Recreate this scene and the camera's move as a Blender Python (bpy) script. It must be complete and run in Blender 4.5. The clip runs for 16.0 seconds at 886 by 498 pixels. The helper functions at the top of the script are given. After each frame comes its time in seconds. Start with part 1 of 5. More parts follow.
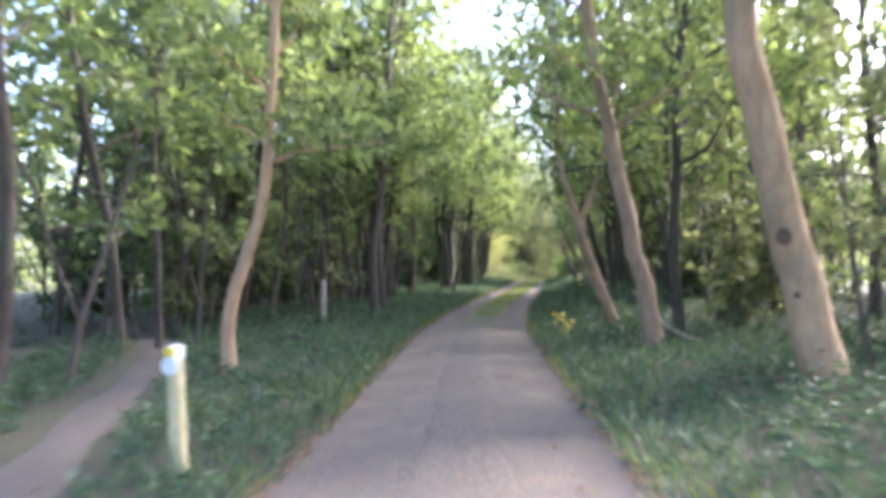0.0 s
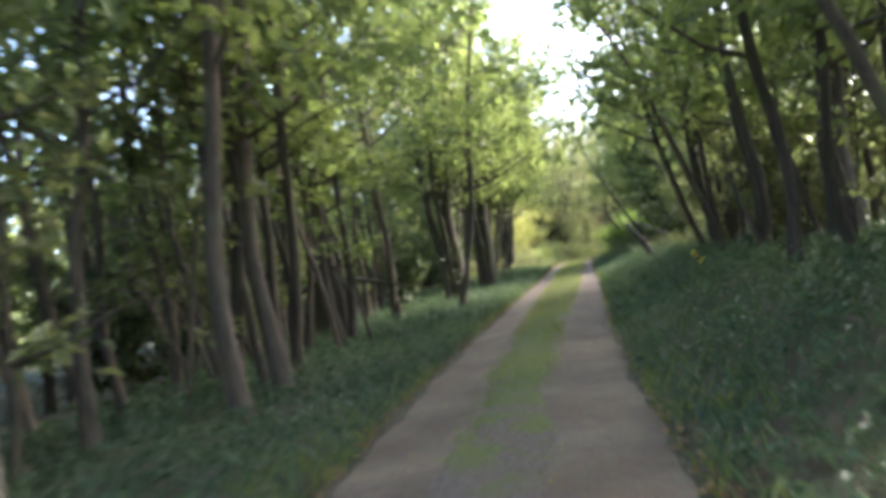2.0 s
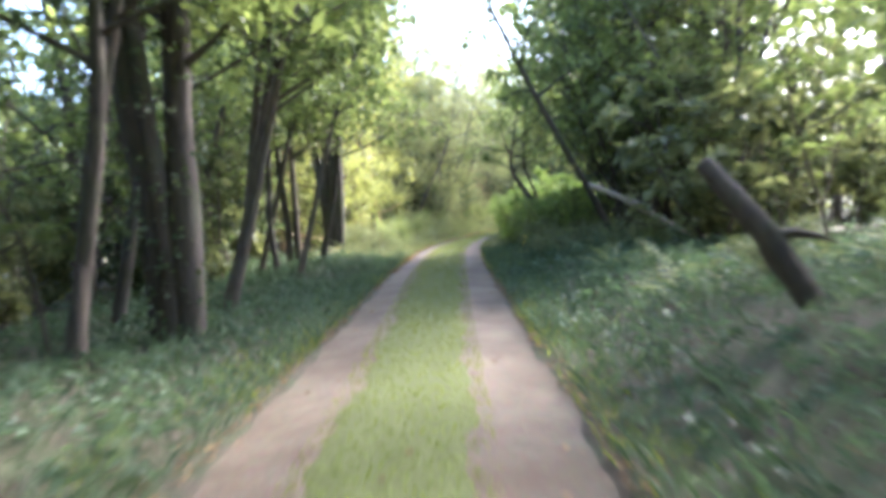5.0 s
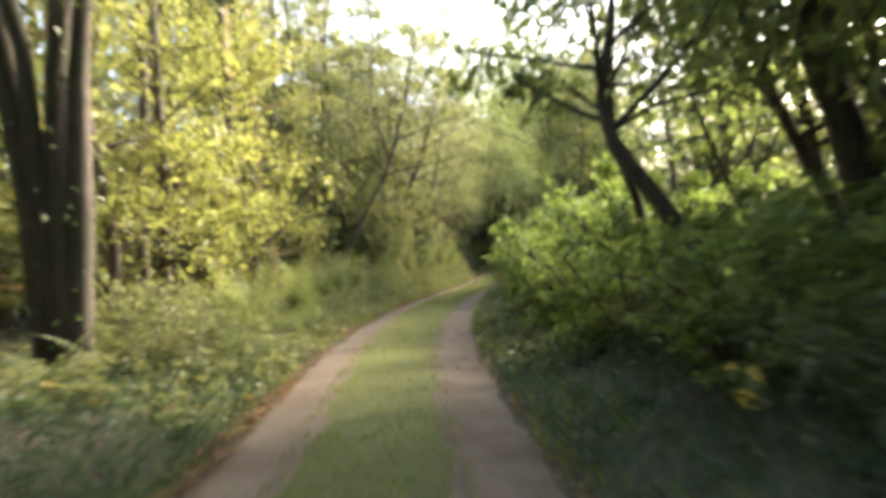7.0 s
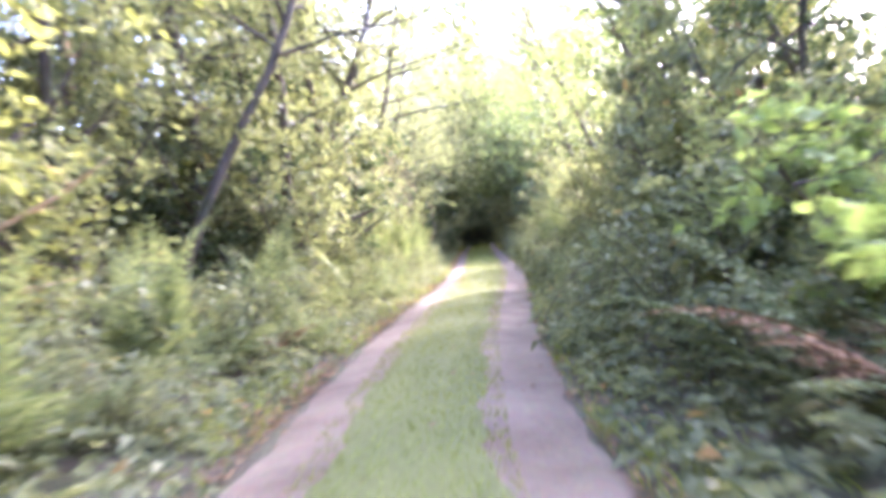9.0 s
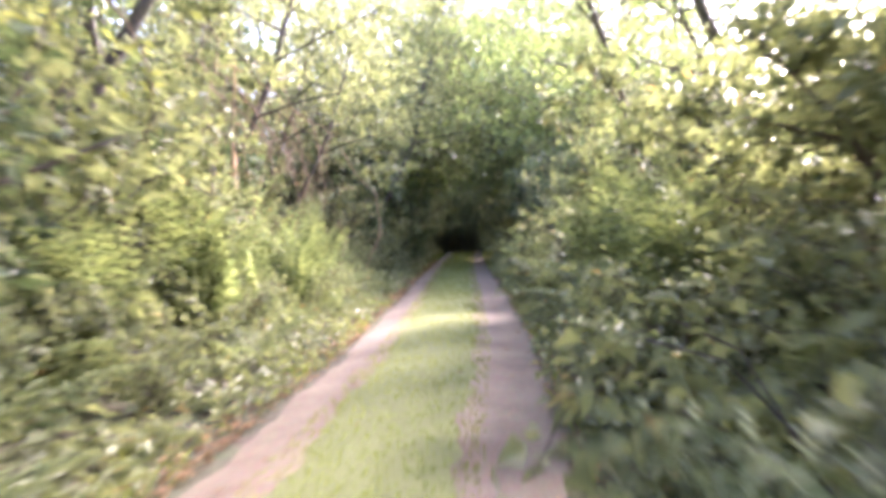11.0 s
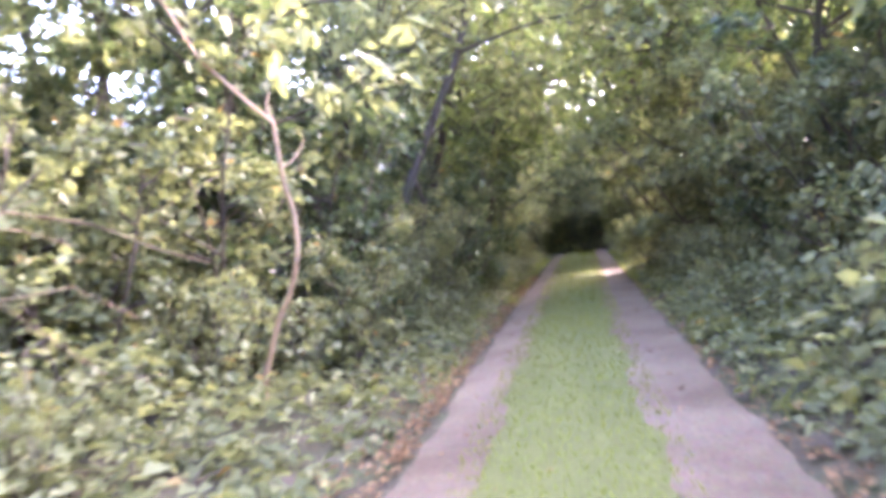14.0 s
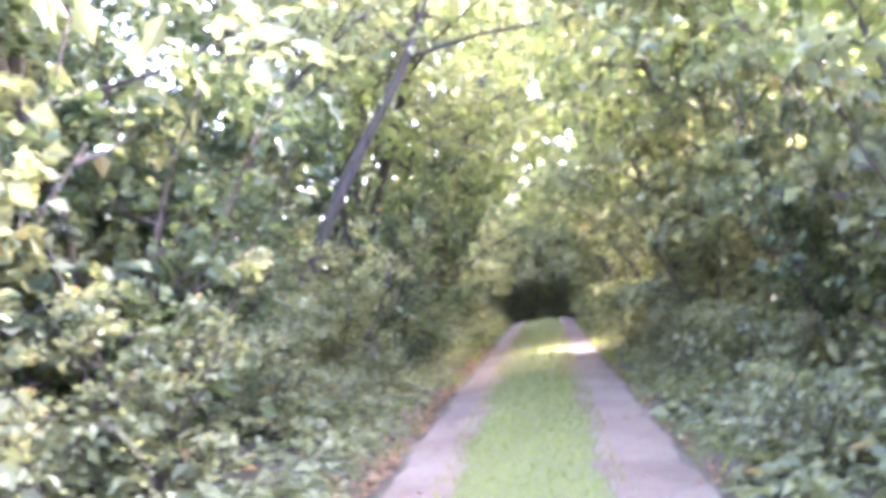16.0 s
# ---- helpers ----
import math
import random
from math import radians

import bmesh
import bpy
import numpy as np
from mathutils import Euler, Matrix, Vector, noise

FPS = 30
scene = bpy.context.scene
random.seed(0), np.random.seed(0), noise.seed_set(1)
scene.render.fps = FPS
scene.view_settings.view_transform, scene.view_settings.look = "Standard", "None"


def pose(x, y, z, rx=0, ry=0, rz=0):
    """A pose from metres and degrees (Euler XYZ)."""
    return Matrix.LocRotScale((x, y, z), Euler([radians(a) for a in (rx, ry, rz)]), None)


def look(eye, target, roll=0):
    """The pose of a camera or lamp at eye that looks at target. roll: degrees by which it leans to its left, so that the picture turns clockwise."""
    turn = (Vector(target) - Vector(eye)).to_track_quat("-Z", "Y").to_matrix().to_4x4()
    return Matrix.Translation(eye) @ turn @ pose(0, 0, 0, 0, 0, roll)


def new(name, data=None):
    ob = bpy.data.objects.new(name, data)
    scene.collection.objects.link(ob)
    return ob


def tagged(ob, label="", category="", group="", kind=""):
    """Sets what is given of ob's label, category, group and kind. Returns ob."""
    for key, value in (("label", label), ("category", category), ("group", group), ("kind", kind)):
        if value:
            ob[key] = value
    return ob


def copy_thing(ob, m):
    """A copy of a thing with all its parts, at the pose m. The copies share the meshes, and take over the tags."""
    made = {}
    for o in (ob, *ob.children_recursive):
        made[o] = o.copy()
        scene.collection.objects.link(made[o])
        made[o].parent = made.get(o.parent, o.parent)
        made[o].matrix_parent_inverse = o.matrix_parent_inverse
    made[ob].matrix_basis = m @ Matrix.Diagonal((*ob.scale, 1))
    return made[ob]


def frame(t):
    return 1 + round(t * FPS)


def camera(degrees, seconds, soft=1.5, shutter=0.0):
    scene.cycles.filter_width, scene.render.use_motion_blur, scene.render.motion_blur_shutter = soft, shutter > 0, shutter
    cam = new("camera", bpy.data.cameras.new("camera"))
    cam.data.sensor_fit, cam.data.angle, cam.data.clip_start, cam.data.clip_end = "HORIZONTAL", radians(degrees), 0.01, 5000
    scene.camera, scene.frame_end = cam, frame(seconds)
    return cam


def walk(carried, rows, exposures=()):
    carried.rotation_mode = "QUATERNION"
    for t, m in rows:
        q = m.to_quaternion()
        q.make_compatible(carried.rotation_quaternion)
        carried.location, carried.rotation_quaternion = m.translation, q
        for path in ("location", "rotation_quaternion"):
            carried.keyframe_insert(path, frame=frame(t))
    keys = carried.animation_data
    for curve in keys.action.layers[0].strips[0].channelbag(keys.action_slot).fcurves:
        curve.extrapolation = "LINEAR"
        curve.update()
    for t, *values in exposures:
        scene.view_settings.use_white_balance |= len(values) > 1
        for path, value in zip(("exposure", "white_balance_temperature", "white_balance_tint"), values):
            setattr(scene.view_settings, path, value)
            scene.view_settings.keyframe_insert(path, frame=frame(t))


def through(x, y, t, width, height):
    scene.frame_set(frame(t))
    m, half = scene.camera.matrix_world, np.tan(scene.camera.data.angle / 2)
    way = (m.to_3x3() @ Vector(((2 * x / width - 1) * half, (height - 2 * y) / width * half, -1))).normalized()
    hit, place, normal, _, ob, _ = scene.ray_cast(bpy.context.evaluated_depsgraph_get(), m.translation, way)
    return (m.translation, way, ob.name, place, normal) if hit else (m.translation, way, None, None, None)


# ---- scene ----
cam = camera(60.6, 16.0, soft=4.6, shutter=0.5)

# Seconds, place, pitch, roll and heading of the camera on its drive.
PATH = [
    (0, 0.001, -0.000, 1.299, 1.12, 0.68, 17.02),
    (0.5, -0.751, 2.941, 1.299, -0.13, 1.28, 16.56),
    (1, -1.440, 5.745, 1.274, 2.56, 5.66, 16.31),
    (1.5, -2.072, 8.525, 1.239, 2.50, 7.12, 18.89),
    (2, -2.603, 11.228, 1.253, 1.11, 9.93, 19.24),
    (2.5, -3.121, 13.768, 1.238, 0.33, 8.22, 11.89),
    (3, -3.661, 16.557, 1.232, -0.03, 4.91, 9.74),
    (3.5, -4.193, 19.491, 1.235, -1.93, 2.94, 7.57),
    (3.7, -4.396, 20.635, 1.243, -3.11, 3.16, 7.22),
    (5.8, -6.634, 35.487, 1.261, -1.86, 4.57, 11.39),
    (6, -6.870, 37.019, 1.266, -0.90, 2.89, 11.38),
    (6.5, -7.517, 40.824, 1.256, 2.27, 1.07, 7.06),
    (7, -8.170, 44.537, 1.260, 0.44, 3.62, 5.30),
    (7.5, -8.771, 48.073, 1.243, -1.32, 4.93, 3.08),
    (8, -9.214, 51.405, 1.225, -2.48, 5.44, 2.13),
    (8.5, -9.523, 54.621, 1.218, -2.53, 7.16, 3.35),
    (9, -9.739, 57.719, 1.236, -1.30, 5.53, 1.31),
    (9.5, -9.747, 60.806, 1.196, -1.54, 5.10, -1.94),
    (9.7, -9.718, 62.061, 1.187, -1.72, 4.55, -2.38),
    (11.8, -8.664, 74.448, 1.254, -1.02, 3.38, 1.90),
    (12, -8.688, 75.564, 1.247, -2.00, 3.59, 1.63),
    (12.5, -8.799, 78.247, 1.242, -1.11, 3.41, 3.48),
    (13, -8.847, 80.537, 1.265, -0.65, 5.77, 9.20),
    (13.5, -8.832, 82.575, 1.250, -2.57, 5.64, 10.25),
    (14, -8.868, 84.254, 1.245, -0.49, 8.87, 8.86),
    (14.5, -8.906, 85.564, 1.208, -0.47, 1.56, 9.31),
    (15, -8.860, 86.547, 1.239, -1.36, 12.25, 6.33),
    (15.5, -8.851, 87.115, 1.239, 1.09, 12.74, 8.01),
    (16, -8.845, 87.411, 1.222, 3.43, 4.96, 6.11),
]

walk(cam, [(t, pose(x, y, z, 90 + pitch, roll, yaw)) for t, x, y, z, pitch, roll, yaw in PATH],
     exposures=[(0.0, 3.2, 5300, 24), (0.5, 3.15, 5400, 22), (1.0, 3.0, 5500, 22), (1.5, 3.05, 5800, 19), (2.0, 3.05, 5700, 14), (2.5, 3.35, 5200, 16), (3.0, 3.2, 5000, 18), (3.7, 3.1, 5000, 18), (6.0, 3.35, 6000, 18), (6.5, 2.85, 6500, 14), (7.0, 2.65, 6600, 13), (7.5, 2.5, 6250, 12),
                (8.0, 3.2, 5600, 19), (8.5, 3.75, 5100, 38), (9.0, 4.25, 5300, 40), (9.5, 3.9, 5600, 38), (12.0, 3.8, 5500, 36), (12.5, 4.55, 5300, 40), (13.0, 4.7, 5300, 43), (13.5, 4.95, 5400, 43), (14.0, 5.3, 5700, 45), (14.5, 5.55, 5800, 45), (15.0, 5.85, 5800, 46), (16.0, 6.3, 5550, 47)])

# ---- light ----
SUN_ELEVATION, SUN_AZIMUTH = 32.0, 42.0      # degrees; azimuth clockwise from +y
world = bpy.data.worlds.new("world")
scene.world = world
world.use_nodes = True
wn = world.node_tree.nodes
sky = wn.new("ShaderNodeTexSky")
sky.sky_type = 'NISHITA'
sky.sun_disc = False
sky.sun_elevation = radians(SUN_ELEVATION)
sky.sun_rotation = radians(SUN_AZIMUTH)
sky.air_density, sky.dust_density = 1.0, 4.0
wn["Background"].inputs["Strength"].default_value = 0.15
world.node_tree.links.new(sky.outputs[0], wn["Background"].inputs["Color"])
sun_data = bpy.data.lights.new("sun", 'SUN')
sun_data.energy, sun_data.angle, sun_data.color = 3.3, radians(10.0), (1.0, 0.88, 0.68)
sun = new("sun", sun_data)
_e, _a = radians(SUN_ELEVATION), radians(SUN_AZIMUTH)
sun.matrix_world = look((0, 0, 60), (-math.sin(_a) * math.cos(_e), -math.cos(_a) * math.cos(_e), 60 - math.sin(_e)))

rng = np.random.default_rng(7)

# ---- materials ----


def nodes_of(name):
    m = bpy.data.materials.new(name)
    m.use_nodes = True
    nt = m.node_tree
    return m, nt, nt.nodes["Principled BSDF"], nt.nodes["Material Output"]


def noise_node(nt, scale, detail=4.0, rough=0.6, coord="Object"):
    tc = nt.nodes.new("ShaderNodeTexCoord")
    n = nt.nodes.new("ShaderNodeTexNoise")
    n.inputs["Scale"].default_value = scale
    n.inputs["Detail"].default_value = detail
    n.inputs["Roughness"].default_value = rough
    nt.links.new(tc.outputs[coord], n.inputs["Vector"])
    return n


def ramp(nt, source, stops):
    r = nt.nodes.new("ShaderNodeValToRGB")
    while len(r.color_ramp.elements) < len(stops):
        r.color_ramp.elements.new(0.5)
    for el, (p, c) in zip(r.color_ramp.elements, stops):
        el.position, el.color = p, (*c, 1)
    nt.links.new(source, r.inputs["Fac"])
    return r


def mixed(nt, fac, a, b, mode='MIX'):
    m = nt.nodes.new("ShaderNodeMix")
    m.data_type, m.blend_type = 'RGBA', mode
    for socket, value in ((m.inputs[0], fac), (m.inputs[6], a), (m.inputs[7], b)):
        if isinstance(value, (int, float)):
            socket.default_value = value
        elif isinstance(value, tuple):
            socket.default_value = (*value, 1)
        else:
            nt.links.new(value, socket)
    return m.outputs[2]


def bumped(nt, bsdf, height, strength, distance):
    b = nt.nodes.new("ShaderNodeBump")
    b.inputs["Strength"].default_value, b.inputs["Distance"].default_value = strength, distance
    nt.links.new(height, b.inputs["Height"])
    nt.links.new(b.outputs[0], bsdf.inputs["Normal"])


def leaf_material(name, dark, mid, light, through=0.48, gloss=0.5, odd=None):
    """Foliage: each leaf takes its own shade, and light shines through it."""
    m, nt, p, out = nodes_of(name)
    geo = nt.nodes.new("ShaderNodeNewGeometry")
    stops = [(0.0, dark), (0.5, mid), (0.9, light)]
    if odd:
        stops += [(0.982, light), (0.997, odd)]
    r = ramp(nt, geo.outputs["Random Per Island"], stops)
    big = noise_node(nt, 0.7, 3.0, 0.6, "Object")
    shade = ramp(nt, big.outputs["Fac"], [(0.3, (0.8, 0.82, 0.8)), (0.7, (1.12, 1.1, 1.0))])
    col = mixed(nt, 1.0, r.outputs[0], shade.outputs[0], 'MULTIPLY')
    nt.links.new(col, p.inputs["Base Color"])
    p.inputs["Roughness"].default_value = gloss
    p.inputs["Specular IOR Level"].default_value = 0.12
    tr = nt.nodes.new("ShaderNodeBsdfTranslucent")
    warm = mixed(nt, 1.0, col, (2.3 * through, 2.3 * through, 1.5 * through), 'MULTIPLY')
    nt.links.new(warm, tr.inputs["Color"])
    both = nt.nodes.new("ShaderNodeAddShader")
    nt.links.new(p.outputs[0], both.inputs[0])
    nt.links.new(tr.outputs[0], both.inputs[1])
    nt.links.new(both.outputs[0], out.inputs["Surface"])
    return m


def bark_material(name, a, b, moss, scale=1.0, depth=0.012):
    m, nt, p, out = nodes_of(name)
    tc = nt.nodes.new("ShaderNodeTexCoord")
    mp = nt.nodes.new("ShaderNodeMapping")
    mp.inputs["Scale"].default_value = (9 * scale, 9 * scale, 1.6 * scale)
    nt.links.new(tc.outputs["Object"], mp.inputs["Vector"])
    n = nt.nodes.new("ShaderNodeTexNoise")
    n.inputs["Scale"].default_value, n.inputs["Detail"].default_value = 2.0, 6.0
    n.inputs["Roughness"].default_value = 0.65
    nt.links.new(mp.outputs[0], n.inputs["Vector"])
    c = ramp(nt, n.outputs["Fac"], [(0.3, a), (0.65, b)])
    blotch = noise_node(nt, 1.7, 4.0)
    fac = ramp(nt, blotch.outputs["Fac"], [(0.5, (0, 0, 0)), (0.68, (0.8, 0.8, 0.8))])
    col = mixed(nt, fac.outputs[0], c.outputs[0], moss)
    nt.links.new(col, p.inputs["Base Color"])
    p.inputs["Roughness"].default_value = 0.9
    bumped(nt, p, n.outputs["Fac"], 0.8, depth)
    return m


def ground_material():
    m, nt, p, out = nodes_of("forest_floor")
    big, mid, fine = noise_node(nt, 0.35), noise_node(nt, 2.6, 6.0), noise_node(nt, 28.0, 5.0, 0.7)
    soil = ramp(nt, fine.outputs["Fac"], [(0.25, (0.034, 0.026, 0.019)), (0.5, (0.085, 0.062, 0.044)), (0.75, (0.16, 0.118, 0.082))])
    green = ramp(nt, fine.outputs["Fac"], [(0.3, (0.028, 0.05, 0.016)), (0.7, (0.085, 0.13, 0.04))])
    fac = ramp(nt, mid.outputs["Fac"], [(0.38, (0.08, 0.08, 0.08)), (0.68, (0.85, 0.85, 0.85))])
    fac2 = mixed(nt, 0.3, fac.outputs[0], big.outputs["Fac"], 'MULTIPLY')
    nt.links.new(mixed(nt, fac2, soil.outputs[0], green.outputs[0]), p.inputs["Base Color"])
    p.inputs["Roughness"].default_value = 0.95
    bumped(nt, p, fine.outputs["Fac"], 0.9, 0.03)
    return m


def gravel_material(name, lift=1.0):
    m, nt, p, out = nodes_of(name)
    tc = nt.nodes.new("ShaderNodeTexCoord")
    v = nt.nodes.new("ShaderNodeTexVoronoi")
    v.inputs["Scale"].default_value = 34.0
    nt.links.new(tc.outputs["Object"], v.inputs["Vector"])
    fine, mid = noise_node(nt, 60.0, 4.0, 0.7), noise_node(nt, 1.1, 5.0)
    stone = ramp(nt, fine.outputs["Fac"], [(0.25, (0.110 * lift, 0.086 * lift, 0.058 * lift)), (0.7, (0.272 * lift, 0.217 * lift, 0.148 * lift))])
    dirt = ramp(nt, mid.outputs["Fac"], [(0.35, (0.62, 0.54, 0.48)), (0.65, (1.08, 1.04, 1.02))])
    col = mixed(nt, 1.0, stone.outputs[0], dirt.outputs[0], 'MULTIPLY')
    split = nt.nodes.new("ShaderNodeSeparateXYZ")
    nt.links.new(tc.outputs["Object"], split.inputs[0])
    far = nt.nodes.new("ShaderNodeMapRange")
    far.inputs["From Min"].default_value, far.inputs["From Max"].default_value = 4.0, 26.0
    far.inputs["To Min"].default_value, far.inputs["To Max"].default_value = 0.15, 0.75
    nt.links.new(split.outputs["Y"], far.inputs["Value"])
    add = nt.nodes.new("ShaderNodeMath")
    nt.links.new(far.outputs[0], add.inputs[0])
    nt.links.new(noise_node(nt, 2.2, 6.0, 0.65).outputs["Fac"], add.inputs[1])
    bare = ramp(nt, add.outputs[0], [(0.6, (0, 0, 0)), (1.0, (1, 1, 1))])
    earth = ramp(nt, fine.outputs["Fac"], [(0.3, (0.062, 0.048, 0.038)), (0.7, (0.150, 0.118, 0.094))])
    col = mixed(nt, bare.outputs[0], earth.outputs[0], col)
    tone = mixed(nt, 0.16, col, v.outputs["Color"], 'SOFT_LIGHT')
    nt.links.new(tone, p.inputs["Base Color"])
    p.inputs["Roughness"].default_value = 0.92
    bumped(nt, p, v.outputs["Distance"], 0.5, 0.006)
    return m


def plain_material(name, a, b, scale=8.0, rough=0.7, bump=0.004):
    m, nt, p, out = nodes_of(name)
    n = noise_node(nt, scale, 5.0)
    nt.links.new(ramp(nt, n.outputs["Fac"], [(0.3, a), (0.7, b)]).outputs[0], p.inputs["Base Color"])
    p.inputs["Roughness"].default_value = rough
    bumped(nt, p, n.outputs["Fac"], 0.5, bump)
    return m


M_GROUND = ground_material()
M_GRAVEL = gravel_material("track_gravel", 0.76)
M_PATHDIRT = gravel_material("side_path_dirt", 0.58)


def turf_material():
    """Grass that is worn to bare earth towards the lane's start."""
    m, nt, p, out = nodes_of("turf")
    fine, patch = noise_node(nt, 22.0, 5.0), noise_node(nt, 1.6, 6.0, 0.65)
    green = ramp(nt, fine.outputs["Fac"], [(0.3, (0.070, 0.082, 0.018)), (0.7, (0.112, 0.127, 0.029))])
    earth = ramp(nt, fine.outputs["Fac"], [(0.3, (0.066, 0.051, 0.039)), (0.7, (0.152, 0.119, 0.092))])
    tc = nt.nodes.new("ShaderNodeTexCoord")
    split = nt.nodes.new("ShaderNodeSeparateXYZ")
    nt.links.new(tc.outputs["Object"], split.inputs[0])
    far = nt.nodes.new("ShaderNodeMapRange")
    far.inputs["From Min"].default_value, far.inputs["From Max"].default_value = 8.0, 27.0
    far.inputs["To Min"].default_value, far.inputs["To Max"].default_value = -0.38, 0.55
    nt.links.new(split.outputs["Y"], far.inputs["Value"])
    add = nt.nodes.new("ShaderNodeMath")
    nt.links.new(far.outputs[0], add.inputs[0])
    nt.links.new(patch.outputs["Fac"], add.inputs[1])
    fac = ramp(nt, add.outputs[0], [(0.46, (0, 0, 0)), (0.6, (1, 1, 1))])
    nt.links.new(mixed(nt, fac.outputs[0], earth.outputs[0], green.outputs[0]), p.inputs["Base Color"])
    p.inputs["Roughness"].default_value = 0.95
    bumped(nt, p, fine.outputs["Fac"], 0.5, 0.02)
    return m


M_TURF = turf_material()
L_CANOPY = leaf_material("canopy_leaf", (0.054, 0.070, 0.031), (0.086, 0.108, 0.046), (0.124, 0.150, 0.064), 0.56)
L_HAZEL = leaf_material("hazel_leaf", (0.068, 0.078, 0.042), (0.104, 0.114, 0.062), (0.146, 0.156, 0.086), 0.5)
L_YELLOW = leaf_material("larch_leaf", (0.084, 0.092, 0.034), (0.124, 0.132, 0.050), (0.165, 0.172, 0.072), 0.5)
L_ELDER = leaf_material("elder_leaf", (0.075, 0.104, 0.036), (0.110, 0.146, 0.050), (0.150, 0.190, 0.070), 0.6)
L_DARK = leaf_material("ivy_leaf", (0.032, 0.047, 0.026), (0.052, 0.071, 0.038), (0.078, 0.100, 0.052), 0.38, 0.4)
L_BRAMBLE = leaf_material("bramble_leaf", (0.070, 0.080, 0.045), (0.106, 0.117, 0.064), (0.148, 0.158, 0.088), 0.45, 0.5, (0.24, 0.15, 0.07))
L_HERB = leaf_material("herb_leaf", (0.029, 0.050, 0.033), (0.046, 0.074, 0.048), (0.068, 0.099, 0.062), 0.4, 0.5)
L_FERN = leaf_material("fern_leaf", (0.072, 0.092, 0.046), (0.108, 0.128, 0.062), (0.150, 0.170, 0.084), 0.45, 0.5)
L_GRASS = leaf_material("grass_blade", (0.090, 0.106, 0.023), (0.109, 0.126, 0.028), (0.130, 0.147, 0.036), 0.48, 0.55)
L_VERGE = leaf_material("verge_grass", (0.035, 0.056, 0.037), (0.052, 0.080, 0.051), (0.080, 0.110, 0.068), 0.38, 0.55)
L_LITTER = leaf_material("fallen_leaf", (0.11, 0.062, 0.034), (0.19, 0.112, 0.062), (0.29, 0.18, 0.10), 0.1, 0.7)
L_AUTUMN = leaf_material("yellow_leaf", (0.32, 0.20, 0.05), (0.45, 0.32, 0.07), (0.52, 0.42, 0.11), 0.3)
B_PALE = bark_material("pale_bark", (0.33, 0.20, 0.115), (0.56, 0.375, 0.22), (0.28, 0.21, 0.13), 0.7, 0.01)
B_SCAR = bark_material("branch_scar", (0.07, 0.045, 0.03), (0.17, 0.11, 0.07), (0.10, 0.08, 0.05))
B_TAN = bark_material("tan_bark", (0.25, 0.16, 0.10), (0.42, 0.285, 0.185), (0.20, 0.16, 0.10), 0.8, 0.01)
B_BROWN = bark_material("brown_bark", (0.06, 0.045, 0.034), (0.145, 0.112, 0.086), (0.12, 0.12, 0.075))
B_GREY = bark_material("grey_bark", (0.045, 0.035, 0.027), (0.115, 0.09, 0.07), (0.10, 0.11, 0.06))
B_DARK = bark_material("dark_bark", (0.035, 0.028, 0.022), (0.105, 0.085, 0.068), (0.055, 0.065, 0.03))
B_DEAD = bark_material("dead_wood", (0.25, 0.20, 0.155), (0.55, 0.47, 0.38), (0.3, 0.26, 0.18), 1.2, 0.008)
B_VINE = bark_material("vine_bark", (0.13, 0.085, 0.052), (0.27, 0.185, 0.115), (0.14, 0.12, 0.07), 1.2, 0.004)
M_POST = plain_material("post_wood", (0.50, 0.42, 0.21), (0.70, 0.61, 0.36), 14.0, 0.8, 0.003)
M_YELLOW = plain_material("yellow_paint", (0.72, 0.55, 0.02), (0.86, 0.70, 0.05), 20.0, 0.5, 0.001)
M_WHITE = plain_material("white_paint", (0.72, 0.73, 0.70), (0.86, 0.87, 0.84), 20.0, 0.5, 0.001)

# ---- the lie of the land ----
# The track's centre line, as x over y.
CENTRE_Y = (-30, -10, -2, 2, 6, 10, 14, 18, 22, 26, 30, 34, 38, 42, 46, 50, 54, 58, 62, 66, 70, 74, 78, 82, 86, 90, 98, 106, 114, 124, 150)
CENTRE_X = (6.4, 1.95, 0.19, -0.70, -1.68, -2.72, -3.70, -4.47, -5.12, -5.70, -6.28, -6.84, -7.46, -8.08, -8.68, -9.24, -9.74, -10.06, -10.16, -10.05, -9.78, -9.45, -9.22, -9.12, -9.04, -8.98, -8.8, -8.57, -8.32, -7.6, 0.0)


def centre(y):
    return np.interp(y, CENTRE_Y, CENTRE_X)


def smooth(a, b, v):
    s = np.clip((np.asarray(v, float) - a) / (b - a), 0, 1)
    return s * s * (3 - 2 * s)


def wobble(x, y):
    return (np.sin(x * 1.3 + 0.7 * y) * np.sin(y * 0.9 - 0.4 * x + 1.7) + 0.5 * np.sin(x * 3.1 + 1.1) * np.sin(y * 2.7 + x))


def bank_right(y):
    return 0.06 + 0.34 * smooth(13, 19, y) - 0.15 * smooth(36, 44, y) + 0.1 * smooth(60, 70, y)


def bank_left(y):
    return 0.05 + 0.15 * smooth(42, 52, y) + 0.1 * smooth(66, 74, y)


